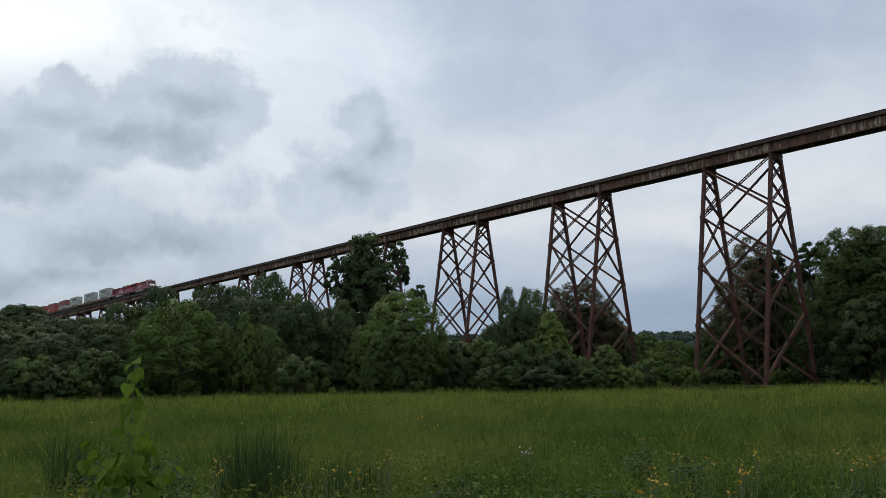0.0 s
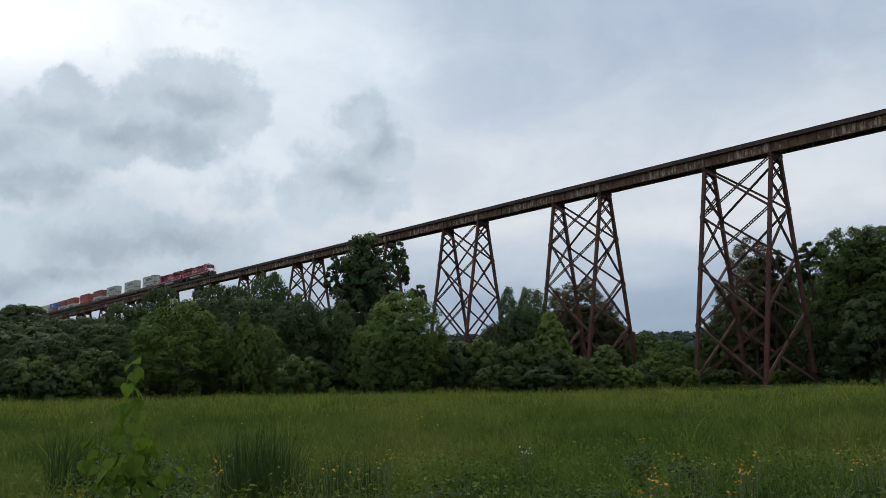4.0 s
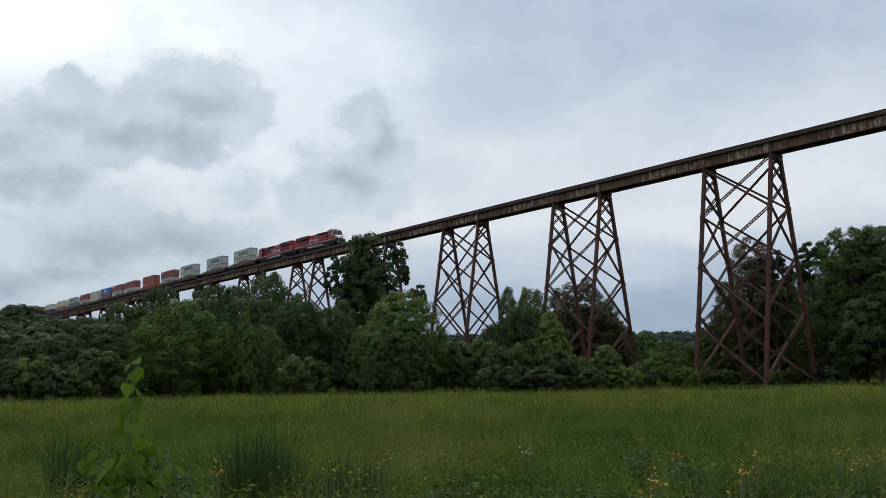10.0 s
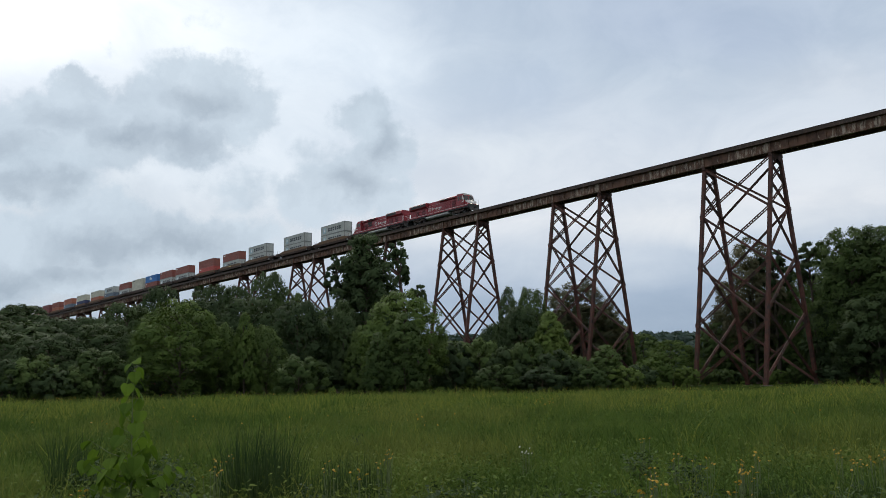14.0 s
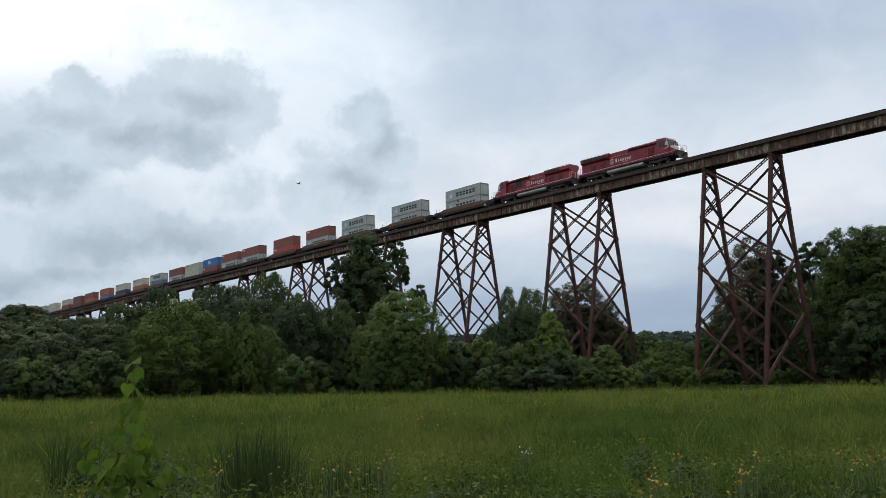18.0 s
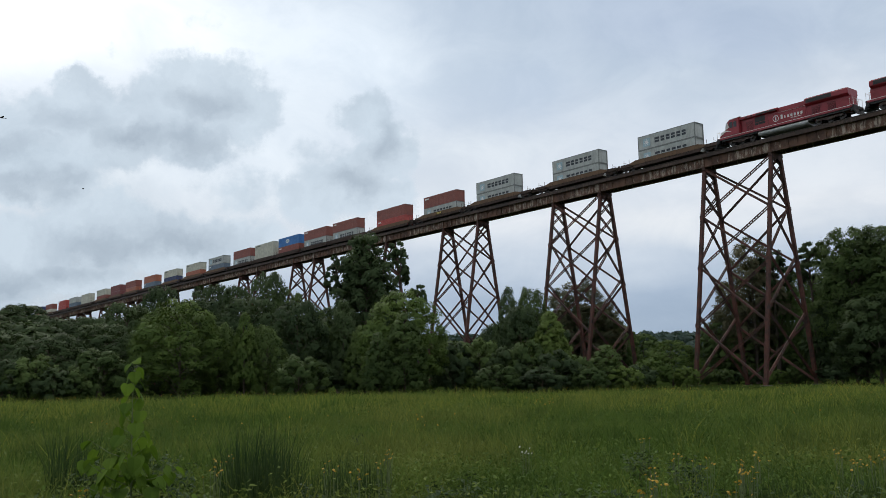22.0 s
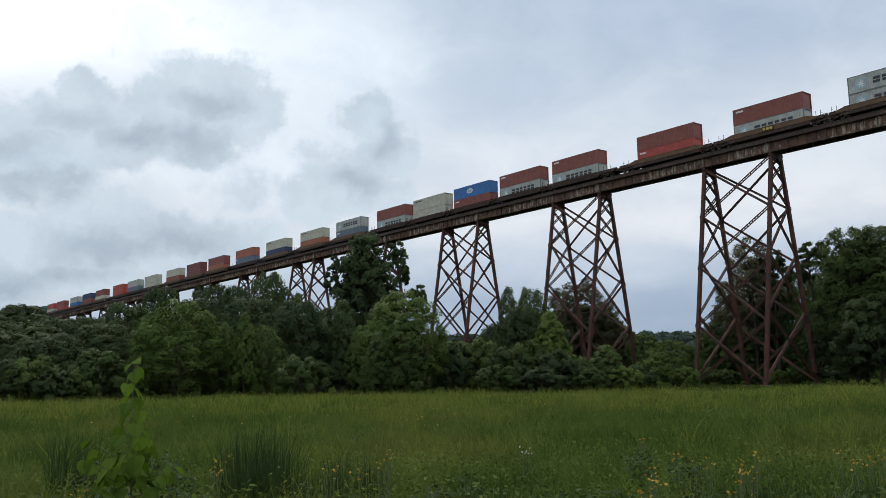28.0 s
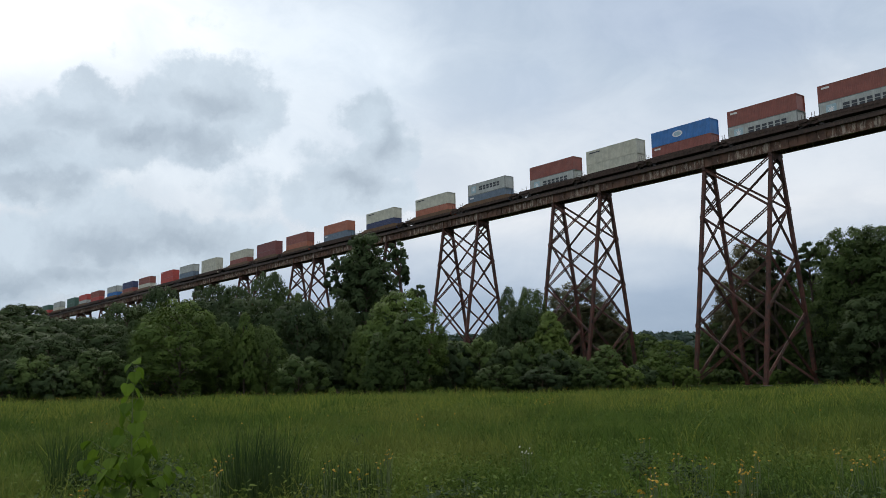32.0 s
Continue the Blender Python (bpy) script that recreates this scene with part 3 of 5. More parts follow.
MIDDLE_MORE = (
    ('r', 1, -134.8, 65.7, 15.6, 12.7),
    ('r', 1, -152.2, 63.7, 16.9, 13.1),
    ('r', 1, -180.1, 54.0, 15.2, 14.5),
    ('r', 1, -181.7, 48.1, 14.8, 14.9),
    ('R', 2, -165.2, 40.0, 12.8, 13.5),
    ('r', 1, -143.1, 45.0, 11.3, 13.1),
    ('r', 1, -137.6, 35.2, 9.4, 12.0),
    ('r', 1, -146.7, 31.1, 10.1, 13.1),
    ('r', 0, -130.9, 49.5, 12.7, 10.8),
    ('R', 1, -129.6, 75.5, 13.5, 8.5),
    ('T', 1, -126.0, 77.6, 14.0, 10.6),
    ('r', 1, -120.3, 82.7, 16.1, 7.5),
)
for row in MIDDLE_MORE:
    plant(*row)
MIDDLE_LAST = (
    ('R', 0, -105.6, 91.9, 7.5, 8.3),
    ('R', 0, -116.5, 94.5, 8.2, 8.1),
    ('R', 1, -109.6, 102.4, 12.0, 8.8),
    ('R', 2, -106.7, 105.4, 12.5, 9.6),
)
for row in MIDDLE_LAST:
    plant(*row)
BEHIND = (
    ('t', 3, -127.6, 138.0, 21.9, 15.9),
    ('t', 3, -126.3, 144.6, 18.0, 8.4),
    ('t', 3, -134.5, 139.8, 20.8, 10.9),
    ('R', 2, -136.9, 143.1, 16.6, 14.2),
    ('R', 1, -130.6, 146.2, 16.8, 12.6),
    ('R', 0, -128.2, 150.9, 13.1, 7.6),
    ('R', 0, -135.2, 167.1, 11.8, 12.1),
    ('r', 3, -90.8, 119.4, 7.4, 9.2),
    ('s', 1, -82.4, 103.1, 4.5, 6.1),
    ('s', 0, -78.6, 95.9, 3.3, 5.4),
    ('t', 3, -94.9, 150.6, 27.2, 14.1),
    ('t', 3, -99.0, 155.1, 23.4, 12.7),
)
for row in BEHIND:
    plant(*row)
BEHIND_MORE = (
    ('t', 2, -90.6, 150.9, 24.9, 7.7),
    ('t', 3, -103.1, 154.8, 17.7, 10.5),
    ('R', 1, -104.0, 151.8, 12.0, 9.4),
    ('r', 3, -101.9, 160.4, 15.8, 13.6),
    ('R', 0, -93.7, 158.4, 17.3, 11.3),
    ('r', 0, -87.9, 154.8, 21.0, 9.1),
    ('t', 2, -79.8, 145.6, 24.9, 7.2),
    ('t', 1, -72.0, 142.9, 25.3, 12.3),
    ('t', 1, -66.7, 145.5, 24.9, 17.6),
    ('r', 2, -79.5, 150.3, 20.2, 11.8),
    ('r', 0, -74.2, 150.7, 23.0, 14.2),
    ('r', 1, -75.0, 143.6, 14.0, 11.6),
)
for row in BEHIND_MORE:
    plant(*row)
BEHIND_LAST = (
    ('r', 1, -65.4, 137.2, 13.8, 13.6),
    ('r', 0, -84.8, 154.2, 14.2, 10.8),
    ('r', 2, -71.2, 154.4, 25.3, 15.7),
    ('R', 1, -91.1, 157.5, 9.4, 11.7),
    ('R', 0, -98.9, 152.8, 8.7, 10.7),
)
for row in BEHIND_LAST:
    plant(*row)
FOOT = (
    ('s', 2, -94.5, 134.1, 3.0, 4.2),
    ('s', 2, -91.6, 136.0, 2.6, 3.8),
    ('s', 0, -89.0, 137.8, 2.9, 4.2),
    ('s', 1, -84.6, 140.5, 2.5, 3.8),
    ('s', 2, -82.3, 141.9, 2.9, 4.2),
    ('s', 0, -70.7, 132.3, 2.9, 4.6),
    ('s', 1, -79.5, 107.8, 3.1, 3.8),
)
for row in FOOT:
    plant(*row)
UNDERWOOD = (
    ('s', 0, -107.4, 38.2, 4.6, 6.7),
    ('s', 0, -105.5, 43.1, 4.4, 6.7),
    ('s', 0, -101.8, 46.6, 4.4, 6.3),
    ('s', 0, -99.8, 50.9, 4.2, 6.3),
    ('s', 0, -96.8, 56.3, 4.3, 6.3),
    ('s', 0, -93.9, 61.1, 4.1, 6.3),
    ('s', 0, -89.8, 63.5, 3.8, 6.2),
    ('s', 0, -86.9, 67.4, 4.0, 6.2),
    ('s', 0, -95.3, 138.3, 2.7, 5.6),
    ('s', 0, -88.9, 142.5, 2.5, 5.6),
    ('s', 0, -82.5, 146.3, 2.7, 6.0),
)
for row in UNDERWOOD:
    plant(*row)
HILL = (
    ('R', 2, -419.3, 95.4, 18.3, 25.3),
    ('R', 2, -410.9, 86.9, 18.1, 22.0),
    ('R', 2, -388.3, 96.2, 21.4, 15.7),
    ('R', 2, -318.3, 87.2, 22.5, 19.4),
    ('R', 2, -306.7, 91.3, 22.3, 18.8),
    ('R', 2, -294.8, 95.8, 23.0, 18.2),
    ('R', 2, -273.4, 96.6, 23.7, 17.1),
    ('R', 2, -251.9, 97.2, 24.1, 17.7),
    ('R', 2, -230.8, 96.2, 23.9, 14.7),
    ('R', 2, -392.5, 76.9, 20.3, 26.2),
    ('R', 2, -357.9, 93.8, 24.3, 19.4),
    ('R', 2, -292.8, 65.3, 21.6, 23.5),
)
for row in HILL:
    plant(*row)
HILL_A = (
    ('R', 2, -255.4, 48.9, 17.4, 23.8),
    ('R', 2, -257.5, 81.4, 17.9, 19.4),
    ('R', 2, -241.1, 66.1, 15.5, 19.6),
    ('R', 2, -210.1, 93.5, 21.6, 12.0),
)
for row in HILL_A:
    plant(*row)
for src, m in first.values():
    src.matrix_basis = m


# ---------------------------------------------------------------- meadow
def blade_mesh(name, x, y, z, h, w, lean, t, face, material):
    """Grass blades as bent, tapering strips; one row of each array for each blade."""
    count = len(x)
    e = np.c_[np.cos(face) * w / 2, np.sin(face) * w / 2, np.zeros(count)]
    base = np.c_[x, y, z]
    mid = base + np.c_[np.cos(t) * lean * 0.35, np.sin(t) * lean * 0.35, h * 0.6]
    tip = base + np.c_[np.cos(t) * lean, np.sin(t) * lean, h]
    v = np.stack([base - e, base + e, mid + e * 0.75, mid - e * 0.75, tip], 1).reshape(-1, 3)
    k = np.arange(count)[:, None] * 5
    f = np.concatenate([k + np.array((0, 1, 2)), k + np.array((0, 2, 3)), k + np.array((3, 2, 4))])
    return sheet(name, v, f, material)


def scatter(rng, r0, r1, count, spread=0.60):
    """Places on the meadow between two distances from the tripod, half of them in clumps."""
    n = count // 26
    r = np.sqrt(rng.uniform(r0 * r0, r1 * r1, n))
    a = rng.uniform(-spread, spread, n) + YAW
    size = rng.uniform(0.08, 0.30, n) * (1 + r / 25)
    which = rng.integers(0, n, count)
    x = -np.sin(a[which]) * r[which] + rng.normal(size=count) * size[which]
    y = np.cos(a[which]) * r[which] + rng.normal(size=count) * size[which]
    loose = rng.random(count) < 0.45
    r2 = np.sqrt(rng.uniform(r0 * r0, r1 * r1, count))
    a2 = rng.uniform(-spread, spread, count) + YAW
    tall = rng.uniform(0.6, 1.35, n)[which]
    return np.where(loose, -np.sin(a2) * r2, x), np.where(loose, np.cos(a2) * r2, y), np.where(loose, 0.75, tall)


rng = np.random.default_rng(11)
for r0, r1, count, h0, h1, w0, w1, material, what in (
        (4.2, 15, 78000, 0.30, 0.78, 0.007, 0.018, GRASS, "tall unmown green meadow grass"), (14, 36, 100000, 0.34, 0.74, 0.012, 0.028, GRASS, "tall unmown green meadow grass"),
        (34, 84, 125000, 0.40, 0.85, 0.02, 0.05, GRASS, "tall unmown green meadow grass"), (5, 16, 1800, 0.6, 1.0, 0.006, 0.010, STRAW, "pale yellow-green seed heads in the meadow"),
        (16, 40, 5000, 0.55, 0.85, 0.010, 0.022, STRAW, "pale yellow-green seed heads in the meadow"), (40, 84, 40000, 0.58, 0.95, 0.018, 0.045, STRAW, "pale yellow-green seed heads in the meadow")):
    x, y, tall = scatter(rng, r0, r1, count)
    big = 0.88 + 0.20 * np.sin(x * 0.35 + 1.7 * np.sin(y * 0.21)) + 0.16 * np.sin(y * 1.3 + 2 * np.sin(x * 0.8)) * np.sin(x * 1.1 + 1)
    h = rng.uniform(h0, h1, count) * tall * big
    me = blade_mesh("meadow_grass", x, y, land(x, y) - 0.03, h, rng.uniform(w0, w1, count), h * rng.uniform(0.1, 0.85, count), rng.uniform(0, 6.28, count), rng.uniform(0, 3.14, count), material)
    tagged(new("meadow_grass", me), what, "grass", kind="stuff")


# low leafy plants among the grass
for r0, r1, count, size in ((8.5, 15, 36000, 0.030), (14, 38, 26000, 0.042), (36, 84, 14000, 0.075)):
    x, y, tall = scatter(rng, r0, r1, count)
    cs = np.c_[x, y, land(x, y) + rng.uniform(0.10, 0.60, count) * tall]
    ns = rng.normal(size=(count, 3)) * 0.6 + np.array((0, 0, 0.8))
    ns /= np.linalg.norm(ns, axis=1, keepdims=True)
    v, f = kites(cs, ns, size, rng, 1.9)
    tagged(new("meadow_herbs", sheet("meadow_herbs", v, f, GRASS)), "low leafy green herbs among the meadow grass", "herbs", kind="stuff")


def grass_tuft(x, y, height, width):
    """A tussock of stiff dark blades that fan out from one root."""
    n = int(220 * width)
    q = rng.normal(size=(n, 2)) * 0.13 * width
    h = height * rng.uniform(0.35, 1.05, n)
    out = np.arctan2(q[:, 1], q[:, 0]) + rng.normal(size=n) * 0.6
    me = blade_mesh("grass_tuft", q[:, 0], q[:, 1], np.full(n, -0.03), h, rng.uniform(0.006, 0.016, n), h * np.abs(rng.normal(size=n)) * 0.17, out, rng.uniform(0, 3.14, n), RUSH)
    ob = new("grass_tuft", me)
    ob.location = (x, y, float(land(x, y)))
    return tagged(ob, "tall dark green tussock of rushes in the meadow", "grass tuft", "tussocks in the meadow")


TUFTS = ((-9.92, 4.76, 1.42, 0.8),
         (-10.02, 5.00, 1.3, 0.9),
         (-10.19, 5.32, 1.36, 0.7),
         (-9.45, 4.80, 1.0, 1.0),
         (-9.67, 5.24, 1.15, 0.7),
         (-12.54, 3.43, 1.4, 0.5),
         (-12.66, 3.72, 1.3, 0.4),
         (-9.37, 5.77, 0.95, 0.7),
         (-9.58, 6.37, 0.9, 0.7),
         (-9.07, 5.28, 0.9, 0.8),
         (-5.34, 8.46, 0.72, 0.9),
         (-4.95, 8.46, 0.7, 1.0),
         (-4.35, 8.44, 0.8, 1.1),
         (-4.27, 8.82, 0.8, 1.0),
         (-5.36, 7.97, 0.75, 0.8),
         (-7.23, 6.62, 0.65, 0.8))
for row in TUFTS:
    grass_tuft(*row)


def weed(x, y, height, width):
    """A leafy weed: stalks that branch from the root, each with small leaves."""
    t = thing("weed", pose(x, y, float(land(x, y))), "dark green leafy weed in the meadow grass", "weed", "weeds in the meadow")
    cs, ns = [], []
    for i in range(9):
        a, r = i * 2.4, width * 0.42 * rng.uniform(0.3, 1.0)
        top = Vector((math.cos(a) * r, math.sin(a) * r, height * rng.uniform(0.7, 1.0)))
        g = Geo().tube((0, 0, -0.03), top * 0.5 + Vector((0, 0, 0.08)), 0.006, 0.005, 5, False)
        g.tube(top * 0.5 + Vector((0, 0, 0.08)), top, 0.005, 0.002, 5, False)
        part("stalk", g, STALK, t)
        for j in range(44):
            c = top * rng.uniform(0.3, 1.05) + Vector(rng.normal(size=3) * 0.045)
            cs.append(tuple(c))
            ns.append((rng.normal() * 0.5 + math.cos(a) * 0.4, rng.normal() * 0.5 + math.sin(a) * 0.4, 1.0))
    ns = np.array(ns)
    ns /= np.linalg.norm(ns, axis=1, keepdims=True)
    v, f = kites(np.array(cs), ns, 0.030, rng, 1.9)
    tagged(part("leaves", sheet("leaves", v, f, LEAF_DARK), None, t), kind="stuff")


WEEDS = ((-17.75, 11.42, 0.55, 0.5),
         (-7.93, 9.6, 0.8, 0.6),
         (-12.02, 4.57, 0.9, 0.8),
         (-12.05, 3.65, 0.85, 0.6),
         (-4.24, 7.29, 0.7, 0.8),
         (-3.91, 7.87, 0.7, 0.9),
         (-6.44, 8.69, 0.7, 0.6),
         (-7.88, 6.49, 0.6, 0.7),
         (-6.15, 6.41, 0.65, 0.7),
         (-8.55, 4.98, 0.6, 0.6),
         (-8.8, 3.75, 0.6, 0.7))
MORE_WEEDS = ((-4.25, 6.94, 0.7, 0.7),
              (-3.92, 7.17, 0.72, 0.7),
              (-3.42, 6.73, 0.75, 0.8),
              (-4.73, 7.01, 0.65, 0.6),
              (-5.4, 7.45, 0.6, 0.6),
              (-5.69, 6.61, 0.62, 0.6),
              (-6.45, 6.24, 0.6, 0.6),
              (-7.15, 5.45, 0.62, 0.6),
              (-7.85, 5.18, 0.6, 0.6),
              (-8.52, 2.96, 0.7, 0.7),
              (-9.2, 2.28, 0.7, 0.7),
              (-9.26, 3.68, 0.8, 0.6),
              (-9.3, 3.02, 0.8, 0.6))
for row in WEEDS + MORE_WEEDS:
    weed(*row)


def flower_head(r, material):
    """A flat, many-petalled head, a little domed."""
    g = Geo()
    n = 9
    rim = [((r if i % 2 else r * 0.55) * math.cos(math.pi * i / n), (r if i % 2 else r * 0.55) * math.sin(math.pi * i / n), (0.0 if i % 2 else 0.2 * r)) for i in range(2 * n)]
    g.add(rim + [(0, 0, 0.45 * r), (0, 0, -0.3 * r)], [(i, (i + 1) % (2 * n), 2 * n) for i in range(2 * n)] + [((i + 1) % (2 * n), i, 2 * n + 1) for i in range(2 * n)])
    me = g.mesh("flower_head")
    me.materials.append(material)
    return me


HEADS = [flower_head(0.014 + 0.003 * i, PETAL) for i in range(4)]
PALE_HEADS = [flower_head(0.018, PETAL_PALE) for i in range(2)]


def flowering_plant(x, y, heads, count, height=0.85, what="yellow"):
    """Upright stalks, each with a flower head."""
    t = thing("wildflower", pose(x, y, float(land(x, y))), what + " flowering wild plant standing in meadow grass", "wildflower", what + " wildflowers")
    for i in range(count):
        p = Vector((rng.normal() * 0.05, rng.normal() * 0.05, height * rng.uniform(0.88, 1.04)))
        part("stalk", Geo().tube((p.x * 0.3, p.y * 0.3, -0.03), p, 0.005, 0.003, 5, False), STALK, t)
        part("flower_head", heads[i % len(heads)], None, t, what + " flower head", m=pose(p.x, p.y, p.z, rng.uniform(-50, 50), rng.uniform(-50, 50)))


YELLOW = ((-8.98, 3.98), (-10.16, 4.55), (-8.17, 2.40), (-8.55, 5.19), (-7.71, 4.97), (-9.37, 6.48), (-8.52, 10.42), (-6.35, 8.35), (-5.30, 8.01), (-5.80, 9.09), (-5.57, 6.88), (-4.81, 6.07), (-4.36, 6.48), (-5.25, 9.84), (-4.60, 8.92), (-4.88, 10.14), (-4.58, 5.57), (-11.02, 5.12), (-8.60, 5.88), (-5.12, 7.71), (-4.71, 7.23), (-4.69, 9.53), (-5.75, 8.04))
for x, y in YELLOW:
    flowering_plant(x, y, HEADS, 7, 0.80)
for x, y in (((-9.5, 8.99)),):
    flowering_plant(x, y, PALE_HEADS, 8, 0.7, "white")
# more yellow heads too far off to tell apart
n = 700
x, y, tall = scatter(rng, 18, 84, n, 0.55)
cs = np.c_[x, y, land(x, y) + rng.uniform(0.7, 1.0, n)]
ns = rng.normal(size=(n, 3)) + np.array((0, 0, 0.6))
ns /= np.linalg.norm(ns, axis=1, keepdims=True)
v, f = kites(cs, ns, 0.05, rng, 1.1)
tagged(new("yellow_flowers", sheet("yellow_flowers", v, f, PETAL)), "small yellow flower heads scattered over the meadow", "wildflowers", kind="stuff")


def leaf_mesh(w):
    """A broad, heart-shaped leaf, a little folded; its stem end at the origin, its tip along +x."""
    half = ((0.0, 0.04), (-0.06, 0.22), (0.02, 0.40), (0.18, 0.50), (0.38, 0.47), (0.58, 0.36), (0.78, 0.19), (1.0, 0.0))
    g = Geo()
    ridge = [(max(0.0, x) * w, 0, -0.10 * w * x * x) for x, _ in half]
    for s in (-1, 1):
        rim = [(x * w, s * q * w, 0.12 * w * q - 0.20 * w * x * x) for x, q in half]
        k = len(half)
        g.add(ridge + rim, [(i, i + 1, k + i + 1, k + i) if s < 0 else (i, k + i, k + i + 1, i + 1) for i in range(k - 1)])
    return g.mesh("leaf", smooth=False)


def sapling(x, y, height):
    """A young tree: a thin stem, side shoots low down, leaf stalks and single broad leaves."""
    t = thing("sapling", pose(x, y, float(land(x, y))), "young sapling with broad light green leaves", "sapling")
    r = np.random.default_rng(31)
    g = Geo()
    pts = [Vector((0.05 * math.sin(k * 0.9), 0.03 * k / 6, -0.03 + height * k / 6)) for k in range(7)]
    for k in range(6):
        g.tube(pts[k], pts[k + 1], 0.013 - 0.0016 * k, 0.0114 - 0.0016 * k, 7, False)
    part("stem", g, STALK, t)
    sizes = [leaf_mesh(w) for w in (0.095, 0.125, 0.15)]
    for me in sizes:
        me.materials.append(BIGLEAF)

    def on_stem(f):
        k = min(5, int(f * 6))
        return pts[k].lerp(pts[k + 1], min(1.0, f * 6 - k))

    n = 30
    for i in range(n):
        f = 0.46 + 0.54 * i / (n - 1)
        a = i * 137.5 + r.uniform(-25, 25)
        p = on_stem(f)
        out = (0.24 * (1.0 - f) + 0.035) * r.uniform(0.6, 1.15)
        q = p + Vector((math.cos(radians(a)) * out, math.sin(radians(a)) * out, 0.04 + 0.03 * f))
        stalk = part("leaf_stalk", Geo().tube(p, q, 0.0028, 0.002, 5, False), STALK, t)
        dip = r.uniform(40, 85) if f < 0.93 else r.uniform(10, 75)
        part("leaf", sizes[2 if f < 0.72 else 1 if f < 0.97 else 0], None, stalk, m=pose(q.x, q.y, q.z, r.uniform(-35, 35), dip, a + r.uniform(-35, 35)))
    # side shoots with their own leaves
    for i in range(16):
        f = 0.20 + 0.36 * i / 15
        a = radians(i * 137.5 + r.uniform(-20, 20))
        p = on_stem(f)
        reach = r.uniform(0.30, 0.58) * (1.25 - f)
        tip = p + Vector((math.cos(a) * reach, math.sin(a) * reach, r.uniform(0.04, 0.26)))
        bend = p.lerp(tip, 0.5) + Vector((0, 0, -0.03))
        g = Geo().tube(p, bend, 0.006, 0.0045, 6, False)
        g.tube(bend, tip, 0.0045, 0.002, 6, False)
        shoot = part("side_shoot", g, STALK, t)
        for j in range(6):
            e = 0.30 + 0.70 * j / 5
            q = (p.lerp(bend, e * 2) if e < 0.5 else bend.lerp(tip, e * 2 - 1)) + Vector(r.normal(size=3) * 0.025)
            part("leaf", sizes[1 if j > 3 else 2], None, shoot, m=pose(q.x, q.y, q.z, r.uniform(-35, 35), r.uniform(30, 80), math.degrees(a) + r.uniform(-80, 80)))
    return t


sapling(-8.13, 2.81, 1.88)


# ---------------------------------------------------------------- far woods on the ridge
def build_far_woods():
    r = np.random.default_rng(77)
    n = 2600
    x = r.uniform(-900, 120, n)
    y = r.uniform(300, 640, n)
    lift = r.uniform(4, 8, n)
    k = 46
    d = r.normal(size=(n, k, 3))
    d /= np.linalg.norm(d, axis=2, keepdims=True)
    d[:, :, 2] = np.abs(d[:, :, 2])
    size = r.uniform(4.5, 7.5, (n, 1, 1))
    c = np.stack([x, y, land(x, y) + lift], 1)[:, None, :] + d * size * np.array((1, 1, 0.9))
    nn = d + r.normal(size=d.shape) * 0.35
    nn /= np.linalg.norm(nn, axis=2, keepdims=True)
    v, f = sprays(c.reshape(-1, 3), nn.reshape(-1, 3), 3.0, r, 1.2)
    tagged(new("far_woods", sheet("far_woods", v, f, LEAF_FAR_HAZE)), "distant wooded ridge beyond the viaduct", "woods", kind="stuff")


build_far_woods()


# ---------------------------------------------------------------- the train
def paint(name, colour, dirt=0.35, rough=0.5):
    """Faded paint on steel, with streaks of rust and grime running down."""
    m, nt, b = surface(name, rough)
    p = place_of(nt)
    n = grain(nt, p, 0.8, 5, 0.6)
    c = mixc(nt, span(nt, n, 0.3, 0.7), tuple(q * 0.82 for q in colour), tuple(min(1, q * 1.12) for q in colour))
    s = grain(nt, vec(nt, "ADD", place_of(nt, "Object", (2.2, 2.2, 0.25)), (7, 3, 0)), 1.5, 5, 0.65)
    s2 = calc(nt, "ADD", s, calc(nt, "MULTIPLY", each(nt), 0.06))
    c = mixc(nt, span(nt, s2, 0.52, 0.74, 0, dirt), c, tuple(0.45 * q + 0.02 for q in colour))
    rust = grain(nt, p, 5.5, 4, 0.7)
    c = mixc(nt, span(nt, rust, 0.66, 0.72, 0, dirt), c, (0.11, 0.05, 0.03))
    setin(b, "Base Color", c)
    bump(nt, b, grain(nt, p, 8, 3), 0.1, 0.01)
    return m


BOX_GREY = paint("container_grey", (0.43, 0.45, 0.43))
# darker grey for frames: shadow on posts and in stacking gaps, as colour
BOX_SHADED_EDGE = paint("container_shaded_edge", (0.20, 0.21, 0.20))
BOX_SLATE = paint("container_slate", (0.13, 0.18, 0.24))
BOX_BROWN = paint("container_brown", (0.25, 0.072, 0.052), 0.22)
BOX_RED = paint("container_red", (0.44, 0.066, 0.052), 0.22)
BOX_ORANGE = paint("container_orange", (0.38, 0.125, 0.068), 0.25)
BOX_DARKRED = paint("container_dark_red", (0.19, 0.055, 0.052), 0.25)
BOX_CREAM = paint("container_cream", (0.52, 0.51, 0.42))
BOX_BLUE = paint("container_blue", (0.035, 0.17, 0.46), 0.2)
BOX_NAVY = paint("container_navy", (0.035, 0.05, 0.13))
BOX_GREEN = paint("container_green", (0.05, 0.12, 0.09))
LOCO_RED = paint("locomotive_red", (0.275, 0.022, 0.032), 0.3, 0.45)
LOCO_WHITE = paint("locomotive_white", (0.68, 0.66, 0.64), 0.25, 0.45)
LOCO_DARK = plain("locomotive_black", (0.028, 0.026, 0.026), 0.7, 0, 0.3, 3)
